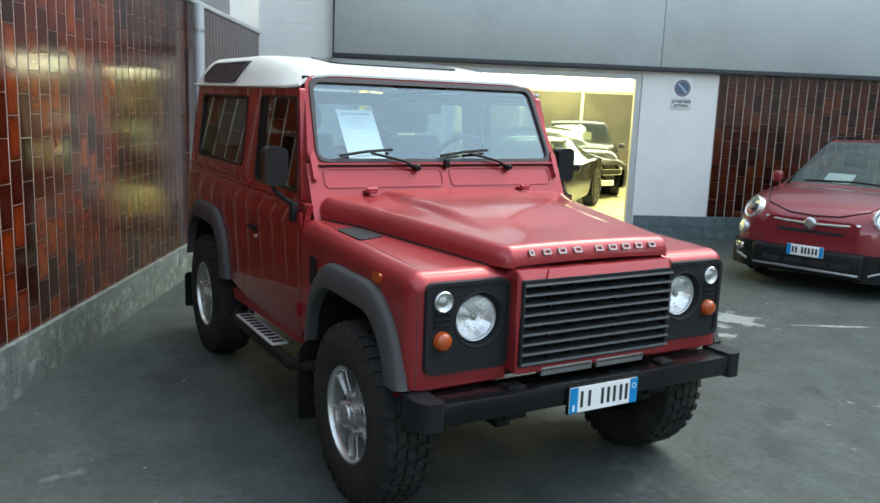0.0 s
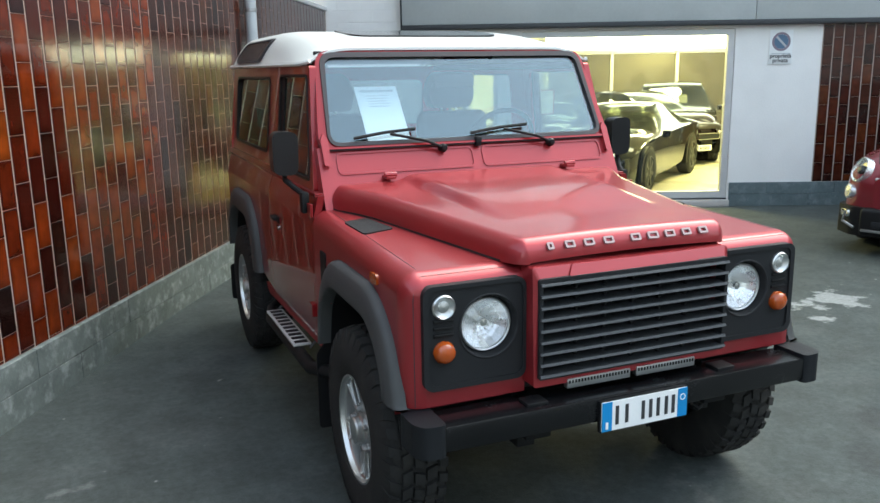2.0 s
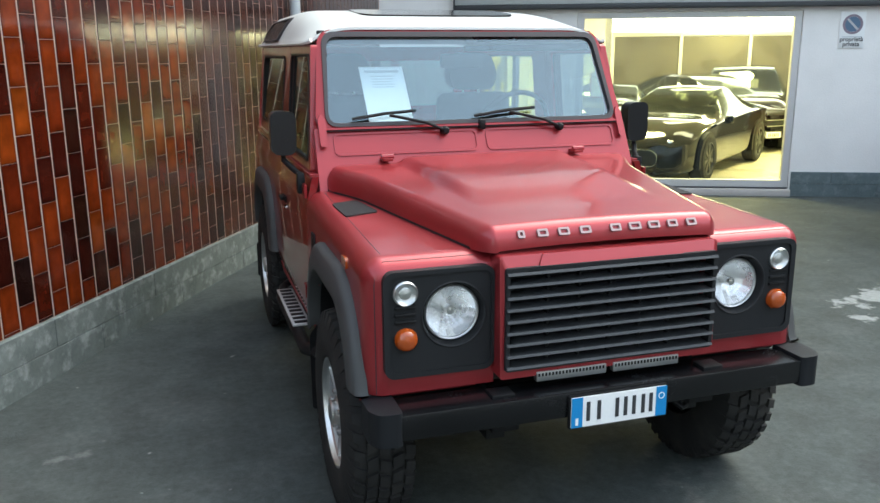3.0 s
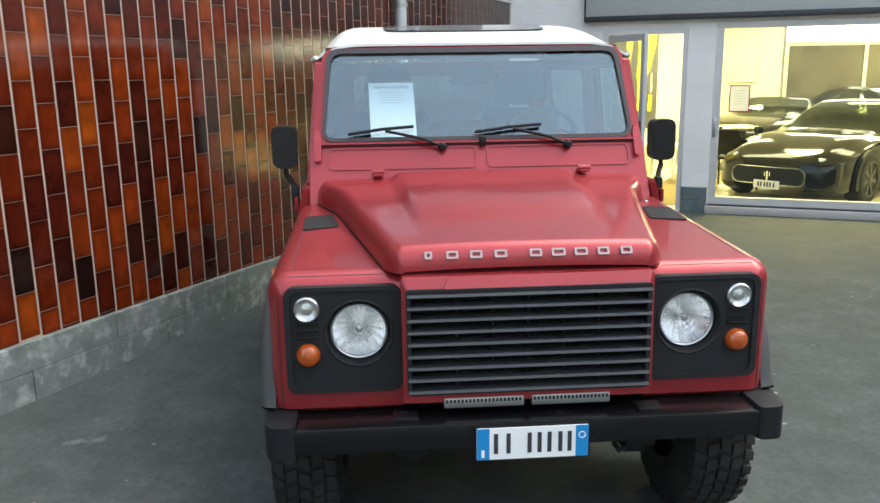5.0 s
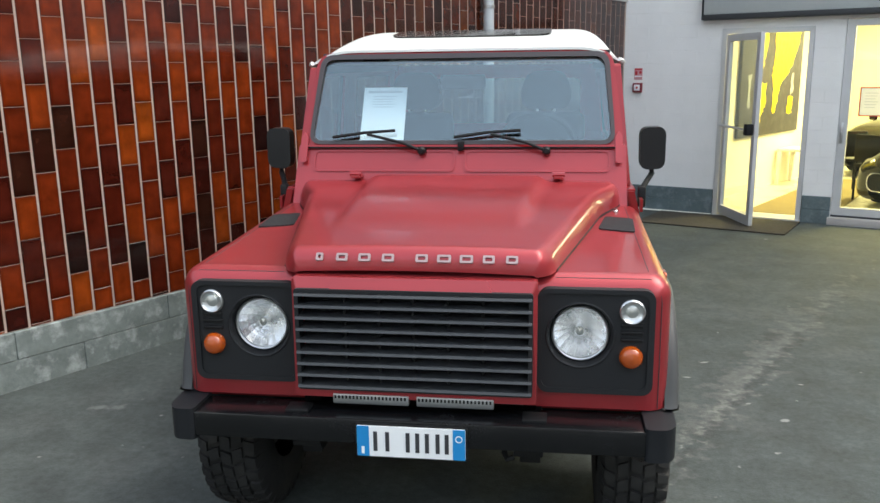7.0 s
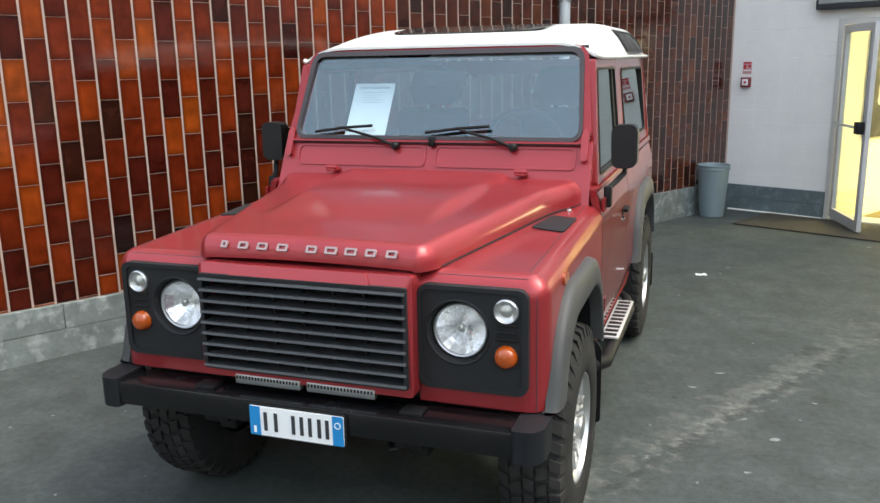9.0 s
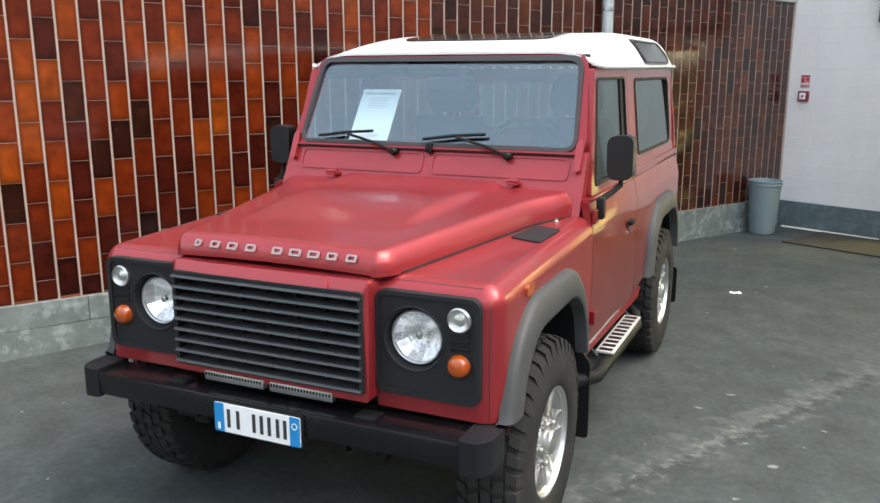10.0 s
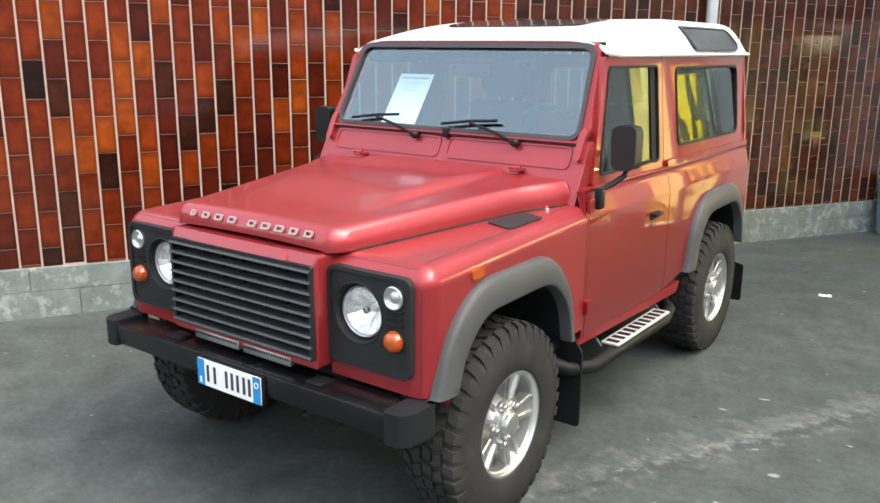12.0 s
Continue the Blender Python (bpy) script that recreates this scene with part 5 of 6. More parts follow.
def car_shell(owner, stations, cowl, top_front, top_rear, tail, paint_, glass_, doors=(1.2, 2.9)):
    """A car's skin from stations (y, half width, sill, shoulder, roof, roof half width); the glass is cut out of it by station number."""
    rows = catmull(stations, 6)
    skins = {"body": B(), "windscreen": B(), "side_window": B(), "rear_window": B()}
    grid = []
    for pos, (y, w, zb, zs, zr, wr) in rows:
        ctrl = [(w * 0.80, zb), (w * 0.97, zb + 0.05), (w, zb + 0.45 * (zs - zb)), (w * 0.975, zs - 0.06), (w * 0.93, zs), (wr, zr - 0.055), (wr * 0.82, zr - 0.012), (wr * 0.4, zr), (0.0, zr + 0.004)]
        sec = catmull(ctrl, 3)
        grid.append((pos, [(q, (x, y, z)) for q, (x, z) in sec]))
    for s in (1, -1):
        for (pa, ra), (pb, rb) in zip(grid, grid[1:]):
            mid = (pa + pb) / 2
            for (qa, a), (qb, b_), (_, c), (_, d) in zip(ra, ra[1:], rb[1:], rb):
                q = (qa + qb) / 2
                key = "body"
                if cowl + 0.08 < mid < top_front - 0.08 and q > 5.15:
                    key = "windscreen"
                elif top_rear + 0.1 < mid < tail - 0.1 and q > 5.15:
                    key = "rear_window"
                elif cowl + 0.45 < mid < tail - 0.5 and 4.15 < q < 4.9 and not (top_front + 0.9 < mid < top_front + 1.05):
                    key = "side_window"
                bm = skins[key]
                vs = [bm.verts.new((s * p[0], p[1], p[2])) for p in (a, b_, c, d)]
                try:
                    bm.faces.new(vs if s > 0 else vs[::-1])
                except ValueError:
                    pass
    for key, bm in skins.items():
        bmesh.ops.remove_doubles(bm, verts=bm.verts[:], dist=0.0006)
        part(key, bm, paint_ if key == "body" else glass_, owner, angle=40)


def simple_wheel(owner, x, y, r, w, rim_m, spokes=5):
    s = 1 if x > 0 else -1
    t = part("wheel", lathe(B(), [(r * 0.66, -w / 2), (r * 0.9, -w / 2), (r, -w * 0.36), (r, w * 0.36), (r * 0.9, w / 2), (r * 0.68, w / 2), (r * 0.66, w * 0.3), (r * 0.1, w * 0.2), (0.001, w * 0.2)], 36, "x"), rubber, owner)
    t.matrix_basis = pose(x, y, r, 0, 0, 0 if s > 0 else 180)
    rm = part("rim", lathe(B(), [(r * 0.68, w * 0.3), (r * 0.7, w * 0.5), (r * 0.66, w * 0.52), (r * 0.63, w * 0.32)], 36, "x"), rim_m, t)
    for i in range(spokes):
        b = prism(B(), [(-0.022, 0.03), (0.022, 0.03), (0.03, r * 0.65), (-0.03, r * 0.65)], "x", w * 0.36, w * 0.47, 0.006, 1)
        b.transform(Matrix.Rotation(2 * math.pi * i / spokes, 4, "X"))
        part("spoke", b, rim_m, t)
    part("hub_cap", lathe(B(), [(r * 0.16, w * 0.3), (r * 0.15, w * 0.5), (0.001, w * 0.52)], 16, "x"), rim_m, t)


def arch_ring(owner, x, y, r, m_):
    s = 1 if x > 0 else -1
    b = holed(B(), [(y + a, z) for a, z in circle(0, r * 0.9, r * 1.22, 32) if z > 0.18] , [], lambda u, v: (x, u, v), lambda u, v: (x - s * 0.12, u, v))
    part("wheel_arch", b, m_, owner)


# compact crossover in dark red
CROSSOVER = pose(5.13, 2.13, -0.03, 0, 0, -73.3) @ pose(0, 0, 0, -0.9)
cx = thing("crossover_car", "dark red compact crossover with black lower bumper parked in yard", "car", CROSSOVER)
ST = [(0.02, 0.40, 0.24, 0.60, 0.70, 0.34), (0.09, 0.66, 0.22, 0.70, 0.79, 0.52), (0.26, 0.82, 0.21, 0.80, 0.90, 0.68), (0.70, 0.885, 0.22, 0.90, 0.985, 0.74), (1.12, 0.895, 0.22, 0.95, 1.03, 0.74), (1.55, 0.90, 0.22, 0.98, 1.30, 0.66), (2.0, 0.90, 0.22, 1.0, 1.50, 0.60), (2.7, 0.90, 0.22, 1.02, 1.535, 0.60), (3.4, 0.89, 0.23, 1.04, 1.49, 0.58), (3.85, 0.86, 0.26, 1.03, 1.28, 0.56), (4.15, 0.78, 0.30, 0.98, 1.05, 0.55)]
car_shell(cx, ST, 4, 6, 8, 10, paint_crossover, bright_glass)


def cross_front(s):
    h = part("headlight", mirrored(lathe(B(), [(0.125, 0.05), (0.125, -0.01), (0.115, -0.018), (0.105, -0.01), (0.08, 0.02), (0.0005, 0.03)], 28, "y"), 1), reflector, cx, "clear round headlight in a chrome ring")
    h.matrix_basis = pose(s * 0.655, 0.145, 0.785, -22, 0, s * 38)
    part("lens", lathe(B(), [(0.0005, -0.045), (0.06, -0.036), (0.105, -0.012)], 28, "y"), lens_clear, h)
    part("bulb_shield", lathe(B(), [(0.0005, -0.02), (0.03, -0.018), (0.045, 0.0), (0.045, 0.02)], 20, "y"), dark_metal, h)
    lo = part("running_lamp", lathe(B(), [(0.07, 0.05), (0.07, -0.005), (0.06, -0.016), (0.0005, -0.024)], 24, "y"), reflector, cx)
    lo.matrix_basis = pose(s * 0.735, 0.115, 0.575, -8, 0, s * 45)
    fo = part("fog_lamp", box(B(), -0.075, 0.075, -0.02, 0.05, -0.035, 0.035, 0.012), chrome, cx)
    fo.matrix_basis = pose(s * 0.73, 0.08, 0.37, 0, 0, s * 42)
    part("bumper_corner", mirrored(prism(B(), rpoly([(0.45, -0.03), (0.66, 0.02), (0.86, 0.20), (0.89, 0.48), (0.80, 0.48), (0.45, 0.2)], 0.04), "z", 0.17, 0.44, 0.03, 2), s), black_plastic, cx, weighted=True)
    ch = part("bumper_trim", tube(B(), [(s * 0.70, 0.0, 0.40), (s * 0.72, 0.0, 0.30), (s * 0.60, -0.03, 0.25)], 0.014), steel, cx)
    for y in (0.85, 3.42):
        simple_wheel(cx, s * 0.80, y, 0.335, 0.21, steel)
        arch_ring(cx, s * 0.905, y, 0.335, black_plastic)
    m_ = part("door_mirror", mirrored(box(B(), 0.88, 1.00, 1.42, 1.50, 0.98, 1.12, 0.035, 3), s), paint_crossover, cx)
    part("mirror_foot", mirrored(box(B(), 0.80, 0.90, 1.44, 1.48, 0.99, 1.03, 0.01), s), black_plastic, m_)
    part("roof_rail", tube(B(), [(s * 0.575, 1.95, 1.47), (s * 0.59, 2.1, 1.535), (s * 0.59, 3.2, 1.545), (s * 0.58, 3.4, 1.50)], 0.014), satin_black, cx)


both(cross_front)
part("bumper", box(B(), -0.55, 0.55, -0.06, 0.3, 0.18, 0.445, 0.04, 3), black_plastic, cx)
part("bonnet_seam", tube(B(), [(-0.64, 0.72, 0.985), (-0.60, 0.40, 0.945), (-0.50, 0.17, 0.855), (-0.25, 0.075, 0.785), (0.0, 0.055, 0.772), (0.25, 0.075, 0.785), (0.50, 0.17, 0.855), (0.60, 0.40, 0.945), (0.64, 0.72, 0.985)], 0.006, 5), dark, cx)
part("bumper_skin", prism(B(), rrect(-0.46, 0.46, 0.43, 0.74, 0.08, 5), "y", 0.0, 0.18, 0.03, 3), paint_crossover, cx, weighted=True)
part("skid_plate", box(B(), -0.52, 0.52, -0.075, 0.1, 0.225, 0.25, 0.008), steel, cx)
for x in (-0.34, -0.115, 0.115, 0.34):
    part("air_slot", box(B(), x - 0.09, x + 0.09, -0.066, 0.0, 0.27, 0.33, 0.01), dark, cx)
part("upper_grille", prism(B(), rpoly([(-0.36, 0.628), (-0.30, 0.595), (0.30, 0.595), (0.36, 0.628)], 0.012), "y", -0.008, 0.08, 0.004, 1), dark, cx)
cb = part("chrome_bar", tube(B(), [(-0.46, 0.03, 0.715), (-0.25, -0.005, 0.70), (0, -0.015, 0.695), (0.25, -0.005, 0.70), (0.46, 0.03, 0.715)], 0.017), chrome, cx, "chrome bar with a round plain badge")
part("badge", lathe(B(), [(0.058, 0.02), (0.058, -0.03), (0.045, -0.04), (0.0005, -0.042)], 24, "y", (0, 0, 0.70)), chrome, cb)
part("badge_face", lathe(B(), [(0.040, -0.038), (0.036, -0.046), (0.0005, -0.048)], 20, "y", (0, 0, 0.70)), alloy, cb)
cpl = part("number_plate", box(B(), -0.18, 0.18, -0.075, -0.066, 0.365, 0.475, 0.003), plate_white, cx)
for a, c in ((-0.179, -0.14), (0.14, 0.179)):
    part("band", box(B(), a, c, -0.0775, -0.074, 0.367, 0.473), plate_blue, cpl)
for x in (-0.118, -0.085, -0.025, 0.008, 0.041, 0.078, 0.112):
    part("bar", box(B(), x - 0.010, x + 0.010, -0.0775, -0.0745, 0.39, 0.452), ink, cpl)
part("dashboard", box(B(), -0.68, 0.68, 1.35, 1.6, 0.80, 1.0, 0.03), dark, cx)
part("cabin_floor", box(B(), -0.75, 0.75, 0.5, 3.8, 0.3, 0.4), dark, cx)
for x in (-0.36, 0.36):
    part("seat", box(B(), x - 0.22, x + 0.22, 2.2, 2.4, 0.5, 1.15, 0.05), dark, cx)
    part("headrest", box(B(), x - 0.13, x + 0.13, 2.28, 2.4, 1.18, 1.35, 0.04), dark, cx)
part("inner_mirror", box(B(), -0.10, 0.10, 1.82, 1.85, 1.32, 1.38, 0.01), dark, cx)
part("wiper", tube(B(), [(-0.5, 1.12, 1.055), (0.0, 1.14, 1.075), (0.5, 1.12, 1.055)], 0.012), black_plastic, cx)
sh = thing("paper_notice", "white printed sheet behind the crossover's windscreen", "notice", CROSSOVER @ pose(-0.24, 1.36, 1.04, -62))
part("sheet", box(B(), -0.15, 0.15, 0, 0.002, 0, 0.21), paper, sh)


def show_car(label, m, paint_, stations, cowl, tf, tr, tail, wheels, r, rim_m, lamps, plate_z, grille):
    o = thing("showroom_car", label, "car", m, group="cars in the showroom")
    car_shell(o, stations, cowl, tf, tr, tail, paint_, tinted_glass)
    hw = max(s[1] for s in stations)
    for s in (1, -1):
        for y in wheels:
            simple_wheel(o, s * (hw - 0.10), y, r, 0.23, rim_m, 7)
            arch_ring(o, s * (hw - 0.002), y, r, black_plastic)
        h = part("headlight", box(B(), -0.16, 0.16, -0.03, 0.06, -0.05, 0.06, 0.03, 3), reflector, o)
        h.matrix_basis = pose(s * lamps[0], lamps[1], lamps[2], -28, s * 10, s * 42)
        part("door_mirror", mirrored(box(B(), hw, hw + 0.14, 1.62, 1.7, lamps[2] + 0.22, lamps[2] + 0.34, 0.03), s), paint_, o)
    gw, gz, gh = grille
    part("grille", prism(B(), rrect(-gw, gw, gz - gh, gz + gh, gh * 0.9, 6), "y", -0.03, 0.2, 0.01, 1), dark, o)
    part("grille_ring", holed(B(), rrect(-gw - 0.015, gw + 0.015, gz - gh - 0.012, gz + gh + 0.012, gh * 0.9, 6), [rrect(-gw, gw, gz - gh, gz + gh, gh * 0.9, 6)], lambda u, v: (u, -0.04, v), lambda u, v: (u, 0.1, v)), chrome, o)
    p = part("number_plate", box(B(), -0.18, 0.18, -0.06, -0.045, plate_z - 0.055, plate_z + 0.055, 0.003), plate_white, o)
    for x in (-0.11, -0.07, -0.02, 0.02, 0.06, 0.11):
        part("bar", box(B(), x - 0.011, x + 0.011, -0.0625, -0.059, plate_z - 0.03, plate_z + 0.03), ink, p)
    part("cabin_floor", box(B(), -hw + 0.1, hw - 0.1, 0.6, 4.0, 0.3, 0.42), dark, o)
    return o


S = 0.90
GT = [(0.0, 0.50, 0.20, 0.48, 0.56, 0.45), (0.12, 0.74, 0.17, 0.56, 0.66, 0.60), (0.45, 0.89, 0.17, 0.68, 0.79, 0.72), (1.0, 0.92, 0.18, 0.80, 0.90, 0.76), (1.7, 0.92, 0.18, 0.86, 0.95, 0.76), (2.25, 0.91, 0.18, 0.88, 1.18, 0.64), (2.75, 0.91, 0.18, 0.90, 1.32, 0.56), (3.3, 0.92, 0.18, 0.92, 1.31, 0.55), (4.0, 0.95, 0.20, 0.93, 1.10, 0.60), (4.55, 0.92, 0.24, 0.90, 0.97, 0.72), (4.85, 0.82, 0.30, 0.82, 0.88, 0.68)]
gt = show_car("glossy black sports coupe with a wide oval grille", FRONT @ pose(2.93, 0.62, 0.012, 0, 0, -27.6) @ Matrix.Diagonal((S, S, S, 1)), car_black, GT, 4, 6, 7, 9, (0.95, 3.85), 0.35, dark_metal, (0.69, 0.27, 0.60), 0.30, (0.50, 0.42, 0.11))
tr = part("emblem", box(B(), -0.012, 0.012, -0.05, -0.035, 0.36, 0.48), chrome, gt, "plain chrome emblem bars")
for x in (-0.035, 0.035):
    part("tine", box(B(), x - 0.006, x + 0.006, -0.05, -0.035, 0.41, 0.47), chrome, tr)
SU = [(0.0, 0.60, 0.28, 0.72, 0.82, 0.55), (0.12, 0.82, 0.25, 0.82, 0.92, 0.68), (0.5, 0.92, 0.25, 0.92, 1.02, 0.78), (1.1, 0.94, 0.25, 1.0, 1.08, 0.78), (1.5, 0.95, 0.25, 1.03, 1.30, 0.72), (1.95, 0.95, 0.25, 1.06, 1.58, 0.64), (3.0, 0.95, 0.25, 1.10, 1.60, 0.63), (3.9, 0.93, 0.27, 1.12, 1.52, 0.60), (4.3, 0.86, 0.30, 1.05, 1.15, 0.62)]
show_car("dark sport utility car with a white paper behind its windscreen", FRONT @ pose(5.25, 4.6, 0.012, 0, 0, -14) @ Matrix.Diagonal((S, S, S, 1)), car_black, SU, 3, 5, 7, 8, (0.85, 3.5), 0.37, steel, (0.66, 0.16, 0.78), 0.42, (0.42, 0.68, 0.05))
sp = thing("paper_notice", "white sheet behind a showroom car's windscreen", "notice", FRONT @ pose(5.55, 5.95, 1.06, -50, 0, -14))
part("sheet", box(B(), -0.32, 0.32, 0, 0.002, 0, 0.24), paper, sp)
HA = [(0.0, 0.55, 0.24, 0.62, 0.72, 0.50), (0.12, 0.78, 0.22, 0.72, 0.82, 0.62), (0.5, 0.87, 0.22, 0.82, 0.93, 0.72), (1.0, 0.88, 0.22, 0.90, 0.98, 0.72), (1.4, 0.88, 0.22, 0.94, 1.22, 0.64), (1.9, 0.88, 0.22, 0.97, 1.42, 0.58), (2.7, 0.88, 0.22, 1.0, 1.43, 0.57), (3.5, 0.86, 0.25, 1.02, 1.28, 0.55), (3.9, 0.80, 0.30, 0.95, 1.02, 0.58)]
show_car("dark grey hatchback standing side-on in the showroom", FRONT @ pose(5.75, 4.3, 0.012, 0, 0, 28) @ Matrix.Diagonal((S, S, S, 1)), car_grey, HA, 3, 5, 6, 8, (0.8, 3.3), 0.33, steel, (0.60, 0.16, 0.66), 0.36, (0.40, 0.58, 0.05))
CO = [(0.0, 0.55, 0.20, 0.52, 0.62, 0.50), (0.12, 0.78, 0.18, 0.60, 0.72, 0.62), (0.5, 0.89, 0.18, 0.72, 0.84, 0.74), (1.1, 0.91, 0.18, 0.82, 0.92, 0.76), (1.7, 0.91, 0.18, 0.86, 0.95, 0.74), (2.1, 0.91, 0.18, 0.88, 1.12, 0.66), (2.45, 0.91, 0.18, 0.88, 1.24, 0.58), (2.7, 0.91, 0.18, 0.89, 1.0, 0.60), (3.6, 0.91, 0.2, 0.90, 0.96, 0.66), (4.4, 0.84, 0.26, 0.84, 0.90, 0.64)]
show_car("black open-topped sports car facing the shop window", FRONT @ pose(2.35, 3.9, 0.012, 0, 0, -22) @ Matrix.Diagonal((S, S, S, 1)), car_black, CO, 4, 6, 6, 7, (0.95, 3.6), 0.34, dark_metal, (0.68, 0.30, 0.64), 0.32, (0.42, 0.44, 0.08))

# showroom fittings
pw = tagged(made("wall_partition", box(B(), 0, 4.4, 0, 0.1, 0.012, SH), shop_white), "angled cream partition wall carrying a painting", "wall", kind="structure")
pw.matrix_world = FRONT @ pose(0.70, 0.9, 0, 0, 0, 78)
art = thing("painting", "large abstract painting, yellow streaks on grey canvas", "painting", FRONT @ pose(0.70, 0.9, 0, 0, 0, 78) @ pose(0.62, -0.05, 0.765))
part("canvas", box(B(), 0, 1.96, 0, 0.045, 0, 1.52, 0.006), grey_canvas, art)
rnd = random.Random(4)


def ragged(pts):
    """An outline with uneven edges."""
    out = []
    for a, c in zip(pts, pts[1:] + pts[:1]):
        for k in range(5):
            t = k / 5
            out.append((a[0] + (c[0] - a[0]) * t + rnd.uniform(-0.022, 0.022), min(1.505, a[1] + (c[1] - a[1]) * t + rnd.uniform(-0.02, 0.02))))
    return out


pale_stroke = mat("pale artist paint", (0.42, 0.44, 0.45), 0.6, 0, var=0.3, scale=14)
for pts, m_ in (([(1.20, 1.5), (1.18, 0.96), (1.12, 0.80), (1.20, 0.68), (1.20, 0.34), (1.27, 0.28), (1.35, 0.34), (1.48, 0.66), (1.75, 0.80), (1.95, 0.96), (2.12, 1.2), (2.26, 1.5)], yellow_paint),
                ([(0.50, 1.5), (0.95, 1.5), (0.86, 1.15), (0.78, 0.90), (0.72, 0.90), (0.62, 1.2)], yellow_paint),
                ([(0.70, 0.71), (0.93, 0.70), (0.94, 0.40), (0.80, 0.30), (0.70, 0.06), (0.66, 0.10), (0.70, 0.40)], yellow_paint),
                ([(1.82, 0.5), (2.04, 0.48), (2.02, 0.27), (1.84, 0.25)], yellow_paint),
                ([(1.92, 0.80), (2.02, 0.82), (2.04, 0.56), (1.94, 0.54)], pale_stroke),
                ([(0.25, 0.8), (0.36, 0.82), (0.33, 0.4), (0.26, 0.42)], pale_stroke)):
    part("paint_streak", prism(B(), ragged([(0.834 * a, c) for a, c in pts]), "y", -0.004, -0.0005), m_, art)
gp = thing("glass_partition", "office partition of grey glass with pale posts", "partition", FRONT)
for i in range(5):
    x = 3.25 + i * 1.35
    part("post", box(B(), x, x + 0.06, 7.2, 7.28, 0.012, 2.05), frame_alu, gp)
    part("pane", box(B(), x + 0.062, x + 1.348, 7.23, 7.24, 0.1, 2.02), mat("smoked glass", (0.10, 0.09, 0.07), 0.25, 0, var=0.4, scale=1.5), gp)
part("head_rail", box(B(), 3.25, 10.0, 7.19, 7.29, 2.052, 2.10), frame_alu, gp)
lb = thing("light_band", "bright white translucent band above the partition", "ceiling light", FRONT)
for i in range(5):
    x = 3.25 + i * 1.35
    part("diffuser", box(B(), x, x + 1.33, 7.22, 7.26, 2.11, 2.74), glow("white diffuser", (1.0, 0.96, 0.78), 1.9), lb)
pic = thing("framed_sheet", "pale framed print on the cream wall", "picture", FRONT @ pose(2.22, 8.9, 1.33))
part("frame", holed(B(), rrect(0, 0.56, 0, 0.44, 0.005, 1), [rrect(0.02, 0.54, 0.02, 0.42, 0.005, 1)], lambda u, v: (u, -0.02, v), lambda u, v: (u, 0.0, v)), frame_alu, pic)
part("print", box(B(), 0.02, 0.54, -0.008, -0.002, 0.02, 0.42), mat("cream print paper", (0.72, 0.70, 0.60), 0.7, 0, var=0.1, scale=8), pic)
fw = tagged(made("wall_rear_left", box(B(), 0.3, 3.25, 8.95, 9.1, 0.012, SH), shop_white), "plain cream rear wall of the showroom", "wall", kind="structure")
fw.matrix_world = FRONT


def chair(label, m, col):
    o = thing("chair", label, "chair", m, group="chairs inside the shop door")
    part("seat", box(B(), -0.22, 0.22, -0.22, 0.22, 0.43, 0.47, 0.015), col, o)
    b = box(B(), -0.22, 0.22, 0.19, 0.225, 0.50, 0.84, 0.015)
    part("backrest", b, col, o)
    for x, y in ((-0.2, -0.2), (0.2, -0.2), (-0.2, 0.2), (0.2, 0.2)):
        part("leg", tube(B(), [(x, y, 0.0), (x * 0.95, y * 0.95, 0.45 if y < 0 else 0.82)], 0.014), col, o)


white_plastic = mat("white moulded plastic", (0.8, 0.8, 0.78), 0.4)
chair("black slim chair near the shop door", FRONT @ pose(2.05, 2.5, 0.012, 0, 0, 200), black_plastic)
chair("black slim chair beside the white table", FRONT @ pose(2.55, 1.9, 0.012, 0, 0, 150), black_plastic)
tb = thing("table", "low white moulded table with splayed legs", "table", FRONT @ pose(1.45, 3.0, 0.012, 0, 0, -12) @ Matrix.Scale(0.74, 4))
part("tabletop", box(B(), -0.35, 0.35, -0.35, 0.35, 0.66, 0.71, 0.02), white_plastic, tb)
for x, y in ((-1, -1), (1, -1), (-1, 1), (1, 1)):
    b = box(B(), -0.05, 0.05, -0.05, 0.05, 0.0, 0.66, 0.012)
    for v in b.verts:
        k = 0.33 - 0.05 * v.co.z
        v.co.x = v.co.x * (0.5 + 0.7 * v.co.z) + x * k
        v.co.y = v.co.y * (0.5 + 0.7 * v.co.z) + y * k
    part("leg", b, white_plastic, tb)
mt = thing("rug", "dark tan rug on the showroom floor", "rug", FRONT)
part("mat_body", prism(B(), [(1.28, 0.33), (2.2, 0.33), (2.42, 3.8), (1.68, 3.8)], "z", 0.013, 0.02), mat("tan carpet", (0.28, 0.22, 0.10), 0.9, 0, fine=200, bump=0.4), mt)
nt = thing("window_notice", "white notice with a red border on the shop glass", "notice", FRONT @ pose(2.43, 0.047, 1.18))
part("border", holed(B(), rrect(0, 0.225, 0, 0.305, 0.004, 1), [rrect(0.012, 0.213, 0.012, 0.293, 0.004, 1)], lambda u, v: (u, -0.003, v), lambda u, v: (u, 0.0015, v)), red_plastic, nt)
part("sheet", box(B(), 0.012, 0.213, -0.001, 0.0012, 0.012, 0.293), thin_paper, nt)
for i in range(6):
    part("print_bar", box(B(), 0.05, 0.175 - 0.012 * (i % 3), -0.0022, -0.0008, 0.24 - i * 0.03, 0.245 - i * 0.03), grey_print, nt)
